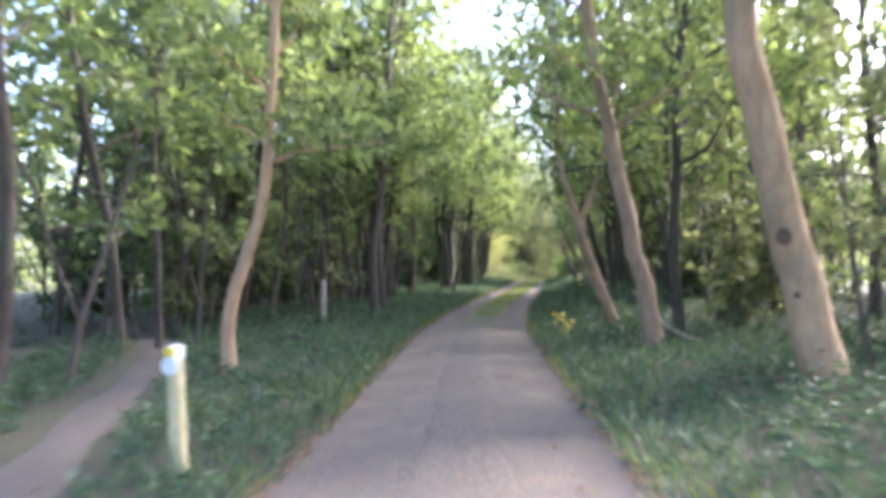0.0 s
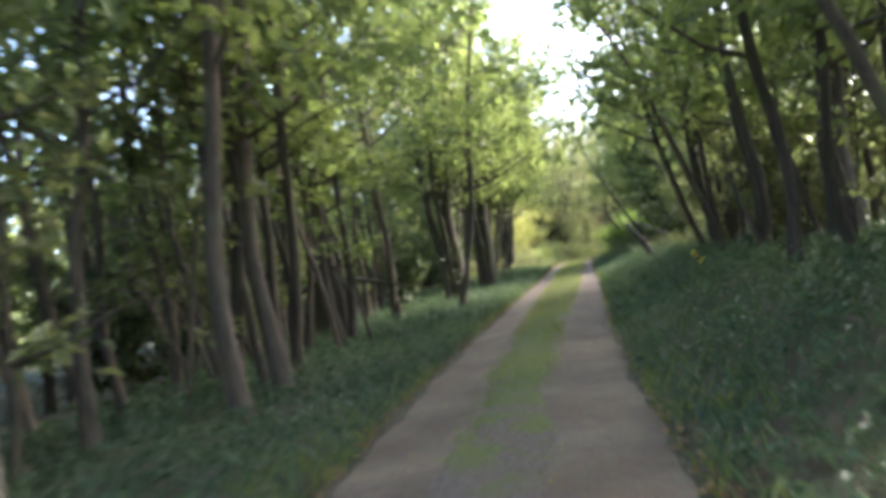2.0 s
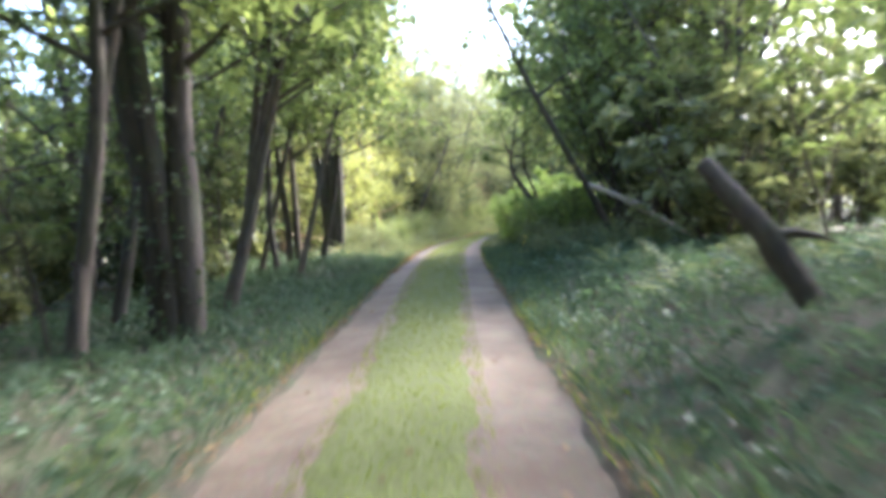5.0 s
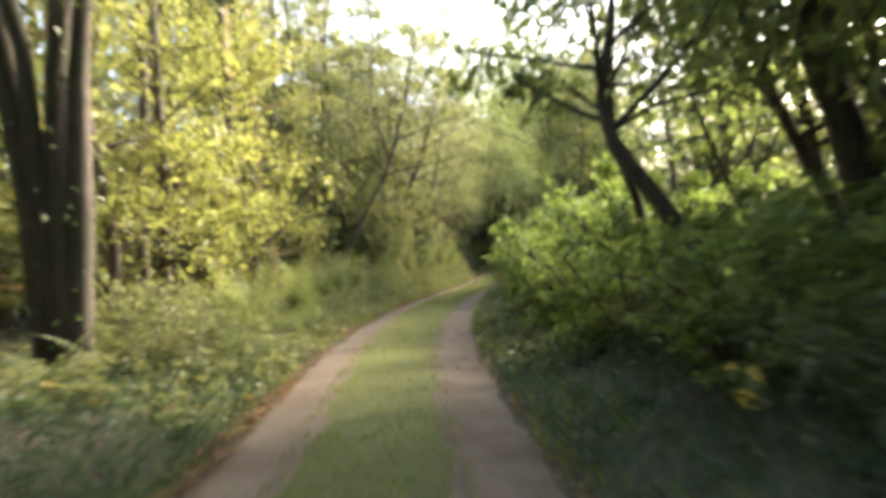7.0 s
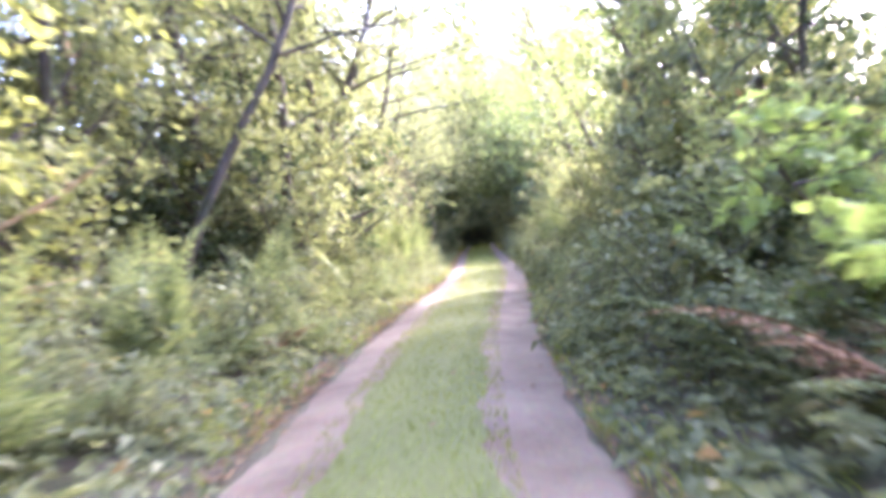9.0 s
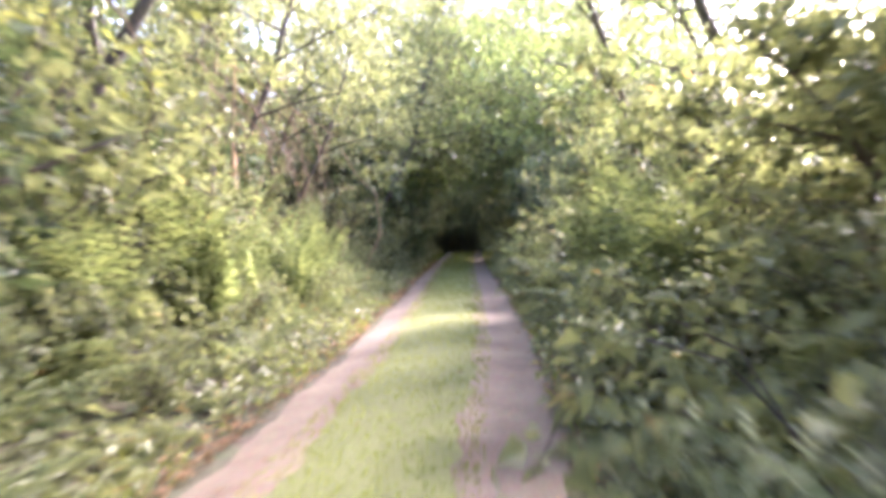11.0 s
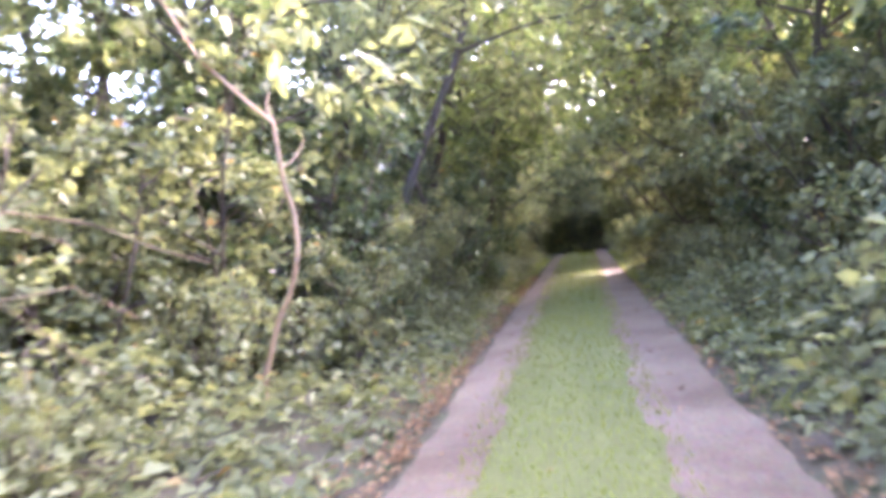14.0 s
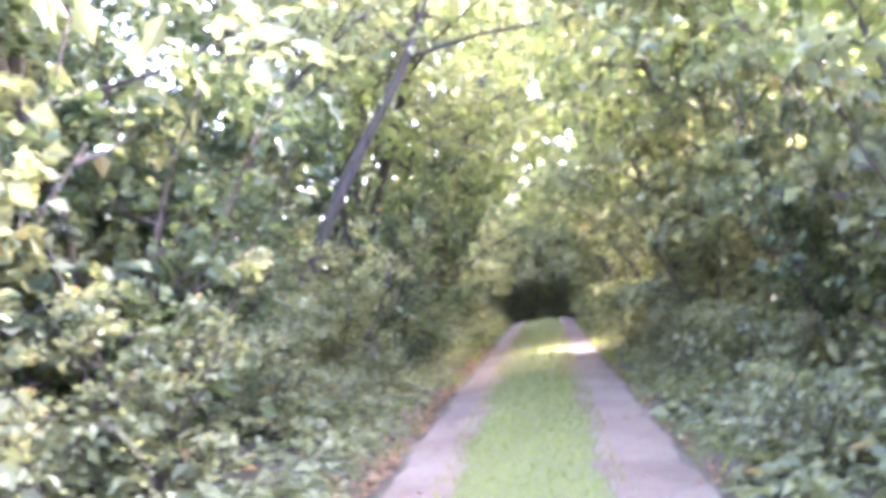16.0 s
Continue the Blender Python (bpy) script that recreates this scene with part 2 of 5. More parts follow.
def height(x, y):
    """The ground's height: two worn ruts, a crown of turf between them, low banks on both sides."""
    x, y = np.asarray(x, float), np.asarray(y, float)
    lat = x - centre(y)
    bank = np.where(lat > 0, bank_right(y), bank_left(y))
    h = bank * smooth(1.25, 3.2, np.abs(lat))
    h = h + 0.035 * wobble(x, y) * smooth(1.2, 2.5, np.abs(lat))
    h = h + 0.25 * wobble(x * 0.12, y * 0.12) * smooth(5, 14, np.abs(lat))
    h = h - 0.035 * np.exp(-((np.abs(lat) - 0.88) / 0.25) ** 2)
    h = h + 0.02 * np.exp(-(lat / 0.45) ** 2)
    return h


# ---- mesh helpers ----


def mesh_from(name, verts, faces, material, smooth_shade=False):
    me = bpy.data.meshes.new(name)
    verts, faces = np.asarray(verts, np.float32), np.asarray(faces, np.int32)
    k = faces.shape[1]
    me.vertices.add(len(verts))
    me.vertices.foreach_set("co", verts.ravel())
    me.loops.add(faces.size)
    me.loops.foreach_set("vertex_index", faces.ravel())
    me.polygons.add(len(faces))
    me.polygons.foreach_set("loop_start", np.arange(0, faces.size, k, dtype=np.int32))
    me.polygons.foreach_set("use_smooth", np.full(len(faces), smooth_shade))
    me.update(calc_edges=True)
    me.materials.append(material)
    return me


def part(name, me, parent=None, label=""):
    ob = new(name, me)
    ob.parent = parent
    return tagged(ob, label)


def thinned(shape, share=4, grow=1.155):
    """Fewer but larger leaves: every share-th one goes, the others grow about their middle."""
    leaf = np.asarray(shape[0]).reshape(-1, 4, 3)
    leaf = leaf[np.arange(len(leaf)) % share != 0]
    mid = leaf.mean(axis=1, keepdims=True)
    leaf = mid + (leaf - mid) * grow
    return leaf.reshape(-1, 3), np.arange(4 * len(leaf)).reshape(-1, 4)


def coarse_crown(shape, leaf):
    """Far crowns make do with fewer leaves."""
    return thinned(shape) if leaf > 0.18 else shape


def fine_part(name, shape, material, parent, label=""):
    """A part of many small pieces that nobody could pick apart."""
    return tagged(part(name, mesh_from(name, *shape, material), parent, label), kind="stuff")


def thing(name, label, category, place=(0, 0, 0), turn=0.0, size=1.0, group="", kind=""):
    ob = new(name)
    ob.empty_display_size = 0.1
    ob.matrix_basis = Matrix.Translation(place) @ Matrix.Rotation(turn, 4, 'Z') @ Matrix.Scale(size, 4)
    return tagged(ob, label, category, group, kind)


def joined(pieces):
    """Several (verts, faces) as one."""
    vs, fs, n = [], [], 0
    for v, f in pieces:
        vs.append(v)
        fs.append(np.asarray(f) + n)
        n += len(v)
    return np.concatenate(vs), np.concatenate(fs)


def tube(path, radii, sides=6, rough=0.0, cap=True):
    """A tapered, slightly uneven limb along a path."""
    path, radii = np.asarray(path, float), np.asarray(radii, float)
    if cap:
        path = np.concatenate([path, path[-1:] + (path[-1:] - path[-2:-1]) * 0.05])
        radii = np.append(radii, radii[-1] * 0.05)
    n = len(path)
    tang = np.gradient(path, axis=0)
    tang /= np.linalg.norm(tang, axis=1)[:, None] + 1e-9
    ref = np.where(np.abs(tang[:, 2:3]) > 0.9, np.array([[1.0, 0, 0]]), np.array([[0, 0, 1.0]]))
    ref = ref[n // 2][None].repeat(n, 0)
    u = np.cross(tang, ref)
    u /= np.linalg.norm(u, axis=1)[:, None] + 1e-9
    w = np.cross(tang, u)
    ang = np.linspace(0, 2 * np.pi, sides, endpoint=False)
    rr = radii[:, None] * (1 + rough * rng.uniform(-1, 1, (n, sides)))
    v = path[:, None] + rr[..., None] * (u[:, None] * np.cos(ang)[None, :, None] + w[:, None] * np.sin(ang)[None, :, None])
    v = v.reshape(-1, 3)
    i, j = np.meshgrid(np.arange(n - 1), np.arange(sides), indexing="ij")
    a, b = i * sides + j, i * sides + (j + 1) % sides
    f = np.stack([a, b, b + sides, a + sides], -1).reshape(-1, 4)
    return v, f


def unit(v):
    return v / (np.linalg.norm(v, axis=-1, keepdims=True) + 1e-9)


def leaves(at, ahead, length, width, droop=0.15, flat=0.6):
    """Pointed leaves, folded along the midrib: four corners each, the widest part below the middle."""
    n = len(at)
    ahead = unit(ahead)
    up = np.tile([0, 0, 1.0], (n, 1)) * flat + rng.normal(0, 0.45, (n, 3))
    side = unit(np.cross(ahead, up))
    nor = np.cross(side, ahead)
    L, W = np.broadcast_to(length, n)[:, None], np.broadcast_to(width, n)[:, None]
    base, tip = at, at + ahead * L - np.array([0, 0, 1.0]) * L * droop
    mid = at + ahead * L * 0.42 + nor * W * 0.18
    v = np.stack([base, mid + side * W * 0.5, tip, mid - side * W * 0.5], 1).reshape(-1, 3)
    return v, np.arange(4 * n).reshape(n, 4)


def bend_path(start, way, length, steps, up=0.0, wander=0.15):
    """Points of a branch that sets out along a way and curves."""
    pts, d, step = [np.array(start, float)], np.array(way, float), length / steps
    for _ in range(steps):
        d = d + rng.normal(0, wander, 3) + np.array([0, 0, up])
        d = d / np.linalg.norm(d)
        pts.append(pts[-1] + d * step)
    return np.array(pts)


# ---- trees ----


def along(path, s):
    """The point at the share s of a path."""
    k = np.linspace(0, 1, len(path))
    return np.array([np.interp(s, k, path[:, i]) for i in range(3)])


def crown_on(trunk, radius, low, limbs, spread, per_twig, leaf, leaf_width, rise=0.35, shape=0.0, scatter=0.5, twigs=4, bare=2):
    """Limbs, twigs and leaves on a trunk's path. Returns the wood and the foliage."""
    wood, spots, ways = [], [], []
    length = np.linalg.norm(np.diff(trunk, axis=0), axis=1).sum()
    for k in range(limbs):
        s = low + (1 - low) * (k + rng.uniform(0, 1)) / limbs
        a = k * 2.399 + rng.uniform(-0.5, 0.5)
        out = np.array([math.cos(a), math.sin(a), rise + rng.uniform(-0.15, 0.5)])
        reach = spread * (1 - shape * (s - low) / (1 - low + 1e-6)) * rng.uniform(0.55, 1.1)
        p = bend_path(along(trunk, s), unit(out), reach, 3, 0.06, 0.16)
        r0 = radius * (1 - 0.8 * s) * 0.5 + 0.008
        wood.append(tube(p, np.linspace(r0, 0.008, 4), 4, 0.05, False))
        for q in range(twigs):
            s2 = rng.uniform(0.25, 1.0)
            b = rng.uniform(0, 6.283)
            w = unit(0.6 * unit(p[-1] - p[0]) + np.array([math.cos(b), math.sin(b), rng.uniform(-0.35, 0.5)]))
            t = bend_path(along(p, s2), w, reach * rng.uniform(0.25, 0.5), 2, -0.03, 0.2)
            if q < bare:
                wood.append(tube(t, np.linspace(0.011, 0.004, 3), 3, 0, False))
            n = max(3, int(per_twig * rng.uniform(0.6, 1.4)))
            sp = np.stack([along(t, v) for v in rng.uniform(0.1, 1.05, n)])
            spots.append(sp + rng.normal(0, scatter * reach * 0.28, (n, 3)) * np.array([1, 1, 0.6]))
            ways.append(np.tile(w, (n, 1)) + rng.normal(0, 0.7, (n, 3)) + np.array([0, 0, -0.25]))
    spots, ways = np.concatenate(spots), np.concatenate(ways)
    n = len(spots)
    ln = leaf * rng.uniform(0.65, 1.3, n)
    return joined(wood), leaves(spots, ways, ln, ln * leaf_width)


def tree(name, label, trunk, radius, bark, leaf_mat, place=None, category="tree", group="woodland trees", taper=0.3, sides=9,
         low=0.42, limbs=13, spread=2.4, per_twig=44, leaf=0.17, leaf_width=0.55, rise=0.35, shape=0.5, twigs=4, flare=1.35, rough=0.06):
    """One tree: trunk, branches and crown under one base."""
    base = np.array(trunk[0], float)
    ob = thing(name, label, category, base if place is None else place, group=group)
    rel = np.asarray(trunk, float) - base
    k = np.linspace(0, 1, len(rel))
    fine = np.linspace(0, 1, max(10, 2 * len(rel)))
    fine = fine ** 1.25
    path = np.stack([np.interp(fine, k, rel[:, i]) for i in range(3)], 1)
    path[1:-1] = 0.5 * path[1:-1] + 0.25 * (path[:-2] + path[2:])
    path[1:] += rng.normal(0, radius * 0.12, (len(path) - 1, 3)) * np.array([1, 1, 0.2])
    path[0, 2] -= 0.12
    rad = radius * (1 - (1 - taper) * fine)
    rad[0], rad[1] = rad[0] * flare, rad[1] * (1 + 0.25 * (flare - 1))
    v, f = tube(path, rad, sides, rough)
    part("trunk", mesh_from("trunk", v, f, bark, True), ob)
    if limbs:
        (wv, wf), (lv, lf) = crown_on(path, radius, low, limbs, spread, per_twig, leaf, leaf_width, rise, shape, twigs=twigs)
        fine_part("branchwork", (wv, wf), bark, ob)
        fine_part("crown", coarse_crown((lv, lf), leaf), leaf_mat, ob)
    return ob


def stem_path(x, y, tall, lean=(0, 0), wander=0.06, steps=8):
    """A trunk's path from the ground, with a lean over its whole height."""
    z0 = float(height(x, y))
    s = np.linspace(0, 1, steps)
    p = np.stack([x + lean[0] * s, y + lean[1] * s, z0 + tall * s], 1)
    drift = np.cumsum(rng.normal(0, wander, (steps, 2)), axis=0)
    p[1:, :2] += drift[1:] - drift[0]
    return p

# ---- ground and track ----


def strip_mesh(name, y0, y1, step, left, right, lift, material, across=5, ragged=0.05):
    """A ribbon along the track between two sideways offsets (functions of y), laid on the ground."""
    ys = np.arange(y0, y1 + step / 2, step)
    wav = lambda s: ragged * (np.sin(ys * 2.1 + s) + 0.7 * np.sin(ys * 5.3 + 2 * s) + 0.5 * np.sin(ys * 11.7 + 3 * s))  # noqa: E731
    a, b = left(ys) + wav(1.0 + lift * 90), right(ys) + wav(4.0 + lift * 50)
    s = np.linspace(0, 1, across)
    lat = a[:, None] + (b - a)[:, None] * s[None]
    x = centre(ys)[:, None] + lat
    y = np.repeat(ys[:, None], across, 1)
    z = height(x, y) + lift
    z[:, 0] -= lift + 0.02
    z[:, -1] -= lift + 0.02
    v = np.stack([x, y, z], -1).reshape(-1, 3)
    i, j = np.meshgrid(np.arange(len(ys) - 1), np.arange(across - 1), indexing="ij")
    q = i * across + j
    f = np.stack([q, q + 1, q + across + 1, q + across], -1).reshape(-1, 4)
    return mesh_from(name, v, f, material, True)


def build_ground():
    side = np.concatenate([[-900, -400, -150, -70, -40, -28], np.arange(-20, -4, 1.0), np.arange(-4, -1.6, 0.3), np.arange(-1.6, 1.61, 0.1),
                           np.arange(1.8, 4, 0.3), np.arange(4, 21, 1.0), [28, 40, 70, 150, 400, 900]])
    ys = np.concatenate([[-900, -350, -120, -50, -25], np.arange(-14, 124, 0.45), [128, 136, 160, 250, 500, 1200]])
    y = np.repeat(ys[:, None], len(side), 1)
    x = np.clip(centre(ys), -12, 12)[:, None] + side[None]
    z = height(x, y)
    n = len(side)
    i, j = np.meshgrid(np.arange(len(ys) - 1), np.arange(n - 1), indexing="ij")
    q = i * n + j
    f = np.stack([q, q + 1, q + n + 1, q + n], -1).reshape(-1, 4)
    ob = new("ground", mesh_from("ground", np.stack([x, y, z], -1).reshape(-1, 3), f, M_GROUND, True))
    tagged(ob, "dark woodland floor of earth, moss and leaf litter", "ground", kind="structure")


build_ground()
road = new("road", strip_mesh("road", -14, 122, 0.12, lambda y: -1.15 - 0.14 * smooth(12, 4, y) + 0.1 * smooth(54, 62, y), lambda y: 1.17 + 0.23 * smooth(14, 6, y), 0.012, M_GRAVEL, 13, 0.03))
tagged(road, "pale gravel wheel tracks of a narrow woodland lane", "road", kind="structure")


def turf_half(y):
    return 0.40 + 0.15 * smooth(20, 34, y) + 0.06 * smooth(36, 44, y) + 0.02 * smooth(70, 84, y) + 0.05 * np.sin(y * 1.7)* smooth(27, 15, y)


turf = new("grass_verge", strip_mesh("grass_verge", -6, 122, 0.12, lambda y: -turf_half(y), lambda y: turf_half(y), 0.022, M_TURF, 7, 0.04))
tagged(turf, "worn turf strip between the wheel tracks", "turf", kind="structure")


FOOTPATH = ((-2.3, 1.2), (-3.55, 3.35), (-4.6, 5.05), (-6.05, 7.7), (-8.0, 10.4), (-11.0, 13.3), (-15.7, 15.9))


def side_path():
    """A trodden path that leaves the track beside the waymark post."""
    p = np.array(FOOTPATH)
    k = np.linspace(0, 1, len(p))
    s = np.linspace(0, 1, 90)
    c = np.stack([np.interp(s, k, p[:, 0]), np.interp(s, k, p[:, 1])], 1)
    c[3:-3] = (c[:-6] + c[1:-5] + c[2:-4] + c[3:-3] + c[4:-2] + c[5:-1] + c[6:]) / 7
    t = unit(np.gradient(c, axis=0))
    nrm = np.stack([t[:, 1], -t[:, 0]], 1)
    w = 0.31 + 0.05 * np.sin(s * 40)
    lat = np.linspace(-1, 1, 5)
    xy = c[:, None] + nrm[:, None] * (w[:, None] * lat[None])[..., None]
    z = height(xy[..., 0], xy[..., 1]) + 0.02
    z[:, 0] -= 0.05
    z[:, -1] -= 0.05
    v = np.concatenate([xy, z[..., None]], -1).reshape(-1, 3)
    i, j = np.meshgrid(np.arange(89), np.arange(4), indexing="ij")
    q = i * 5 + j
    ob = new("footpath", mesh_from("footpath", v, np.stack([q, q + 1, q + 6, q + 5], -1).reshape(-1, 4), M_PATHDIRT, True))
    tagged(ob, "trodden earth footpath leaving the lane beside the post", "path", kind="structure")


side_path()

# ---- waymark post ----


def turned(profile, sides=20):
    """A body of revolution about z, from (radius, height) pairs."""
    ang = np.linspace(0, 2 * np.pi, sides, endpoint=False)
    v = np.array([[r * math.cos(a), r * math.sin(a), z] for r, z in profile for a in ang])
    n = len(profile)
    i, j = np.meshgrid(np.arange(n - 1), np.arange(sides), indexing="ij")
    a, b = i * sides + j, i * sides + (j + 1) % sides
    return v, np.stack([a, b, b + sides, a + sides], -1).reshape(-1, 4)


def waymark_post(x, y):
    ob = thing("waymark_post", "weathered wooden waymark post with yellow top and white disc", "post", (x, y, float(height(x, y))))
    v, f = turned([(0.052, -0.15), (0.053, 0.0), (0.051, 0.4), (0.05, 0.70), (0.05, 0.735)])
    v[:, 0] += -0.028 * (v[:, 2] / 0.8)
    part("post", mesh_from("post", v, f, M_POST, True), ob)
    v, f = turned([(0.0515, 0.73), (0.0515, 0.80), (0.047, 0.815), (0.0, 0.83)])
    v[:, 0] += -0.028
    part("cap", mesh_from("cap", v, f, M_WHITE, True), ob, "white painted post top")
    face = Matrix.Rotation(radians(90), 4, 'X')
    for nm, r, z, m, lab in (("yellow_disc", 0.034, 0.785, M_YELLOW, "yellow waymark disc"), ("white_disc", 0.058, 0.70, M_WHITE, "round white waymark disc")):
        v, f = turned([(0.0, 0.012), (r * 0.93, 0.012), (r, 0.008), (r, 0.0), (0.0, -0.002)], 24)
        v = np.array([face @ Vector(p) for p in v])
        v += np.array([-0.025, -0.052, z])
        part(nm, mesh_from(nm, v, f, m, False), ob, lab)


waymark_post(-2.91, 3.97)

# ---- trees that stand out along the lane ----


def knot_on(ob, place, r, way):
    """A dark branch scar on a trunk."""
    v, f = turned([(0.0, 0.012), (r * 0.45, 0.006), (r * 0.8, 0.022), (r, 0.0), (r * 1.02, -0.03)], 12)
    q = Vector(way).to_track_quat('Z', 'Y').to_matrix().to_4x4()
    v = np.array([q @ Vector((p[0], p[1] * 1.15, p[2])) for p in v]) + np.array(place)
    part("knot", mesh_from("knot", v, f, B_SCAR, True), ob, "dark branch scar")


big = tree("tree", "thick pale pinkish trunk leaning over the lane, with dark knots", [(1.38, 7.97, 0.02), (1.17, 7.91, 1.1), (0.86, 7.78, 2.2), (0.63, 7.67, 3.7), (0.55, 7.63, 5.5), (0.35, 7.52, 8.0), (0.24, 7.62, 11.0)],
           0.215, B_PALE, L_CANOPY, sides=16, taper=0.35, low=0.55, limbs=14, spread=3.2, flare=1.12, rough=0.02)
knot_on(big, (-0.42, -0.36, 1.50), 0.07, (-0.25, -1, 0.1))
knot_on(big, (-0.30, -0.285, 0.95), 0.03, (-0.1, -1, 0.1))
tree("tree", "slim tan trunk leaning over the verge", [(-0.27, 11.38, 0.02), (-0.45, 11.33, 1.0), (-0.68, 11.24, 2.1), (-0.95, 11.15, 3.6), (-1.2, 11.06, 5.2), (-1.6, 11.06, 8.0), (-2.0, 11.27, 11.0)],
     0.145, B_TAN, L_CANOPY, sides=12, taper=0.35, low=0.5, limbs=12, spread=2.6, flare=1.1, rough=0.03)
tree("tree", "slim crooked pale trunk beside the footpath", [(-4.76, 7.45, 0.0), (-4.82, 7.45, 0.6), (-4.71, 7.46, 1.15), (-4.46, 7.46, 1.75), (-4.32, 7.51, 2.4), (-4.34, 7.56, 3.2), (-4.22, 7.57, 4.4), (-4.01, 7.57, 7.0), (-3.91, 7.57, 9.5)],
     0.088, B_PALE, L_CANOPY, sides=10, taper=0.4, low=0.55, limbs=10, spread=2.2, flare=1.1, rough=0.04)


def broken_stump(x, y):
    ob = thing("broken_stump", "pale broken birch stump, thin and barkless at the top", "stump", (x, y, float(height(x, y))))
    v, f = tube([(0, 0, -0.1), (0.0, 0, 0.3), (0.01, 0, 0.7), (0.03, 0, 0.95)], [0.075, 0.068, 0.065, 0.055], 9, 0.06)
    part("trunk", mesh_from("trunk", v, f, B_DEAD, True), ob)
    v, f = tube([(0.02, 0, 0.9), (0.05, 0.01, 1.2), (0.06, 0.02, 1.45)], [0.045, 0.035, 0.012], 6, 0.15)
    part("splinter", mesh_from("splinter", v, f, B_GREY, True), ob)


broken_stump(-7.3, 14.95)


def forked_tree():
    """The leaning tree with a fork and a fallen pole across its foot."""
    ob = thing("forked_tree", "leaning reddish trunk forking low above the verge", "tree", (-1.05, 14.3, float(height(-1.05, 14.3))), group="woodland trees")
    v, f = tube([(0, 0, -0.1), (-0.16, -0.1, 0.45), (-0.33, -0.2, 0.9), (-0.5, -0.3, 1.4), (-0.58, -0.38, 1.75), (-0.6, -0.4, 1.95)], [0.118, 0.105, 0.096, 0.087, 0.083, 0.088], 11, 0.05)
    part("trunk", mesh_from("trunk", v, f, B_TAN, True), ob)
    a = np.array([(-0.6, -0.4, 1.9), (-0.74, -0.42, 2.3), (-0.92, -0.45, 2.9), (-1.0, -0.3, 4.4), (-1.1, -0.2, 6.8)])
    b = np.array([(-0.6, -0.4, 1.9), (-0.45, -0.36, 2.25), (-0.25, -0.3, 2.75), (0.05, 0.0, 4.3), (0.3, 0.3, 7.0)])
    for p in (a, b):
        v, f = tube(p, np.linspace(0.068, 0.03, 5), 8, 0.05)
        part("limb", mesh_from("limb", v, f, B_TAN, True), ob)
    pieces = [crown_on(p, 0.09, 0.45, 8, 2.0, 40, 0.13, 0.55) for p in (a, b)]
    wv, wf = joined([p[0] for p in pieces])
    lv, lf = joined([p[1] for p in pieces])
    fine_part("branchwork", (wv, wf), B_GREY, ob)
    fine_part("crown", (lv, lf), L_CANOPY, ob)


forked_tree()


def dead_limb(name, label, pts, radii, twigs=0, bark=None, twig_len=0.6):
    pts = np.asarray(pts, float)
    base = pts[0].copy()
    ob = thing(name, label, "fallen branch", base)
    v, f = tube(pts - base, radii, 7, 0.08)
    part("limb", mesh_from("limb", v, f, bark or B_DEAD, True), ob)
    for _ in range(twigs):
        s = rng.uniform(0.35, 1.0)
        d = unit(rng.normal(0, 1, 3) + np.array([0, 0, 0.3]))
        t = bend_path(along(pts - base, s), d, twig_len * rng.uniform(0.5, 1.2), 3, 0.0, 0.25)
        v, f = tube(t, np.linspace(radii[-1] * 0.7, 0.003, 4), 4)
        part("twig", mesh_from("twig", v, f, bark or B_DEAD, True), ob)
    return ob


dead_limb("fallen_pole", "pale bare pole leaning from the verge to a trunk", [(-1.0, 13.75, 0.05), (-1.27, 13.7, 0.6), (-1.6, 13.65, 1.25), (-1.75, 13.6, 1.6)], [0.026, 0.023, 0.02, 0.012], 2, B_VINE, 0.3)
dead_limb("fallen_branch", "thin pale bare branch in the undergrowth", [(0.31, 12.01, 0.1), (-0.10, 12.32, 0.25), (-0.52, 12.72, 0.62), (-0.68, 12.93, 0.85)], [0.03, 0.026, 0.02, 0.012], 2)
dead_limb("fallen_log", "pale snapped trunk end leaning beside the lane", [(-4.2, 34.7, 0.45), (-4.45, 34.8, 0.95), (-4.8, 34.9, 1.45)], [0.10, 0.095, 0.07], 2, B_GREY)
dead_limb("dead_branch", "dark dead branch lying among the trunks", [(-11.3, 26.0, 1.15), (-10.5, 26.1, 1.36), (-9.8, 26.2, 1.23), (-9.3, 26.25, 1.09), (-8.75, 26.3, 0.93)], [0.06, 0.06, 0.055, 0.045, 0.02], 3, B_DARK)

dead_limb("brush_pile", "tangle of dark dead twigs hung in the undergrowth", [(-1.7, 24.6, 0.3), (-1.85, 24.9, 0.9), (-2.0, 25.2, 1.5), (-2.1, 25.3, 2.0)], [0.05, 0.045, 0.035, 0.02], 22, B_DARK, 1.0)
dead_limb("brush_pile", "tangle of dark dead twigs hung in the undergrowth", [(-1.2, 26.0, 0.3), (-1.5, 26.2, 0.7), (-1.9, 26.1, 1.2)], [0.05, 0.04, 0.02], 16, B_DARK, 0.9)

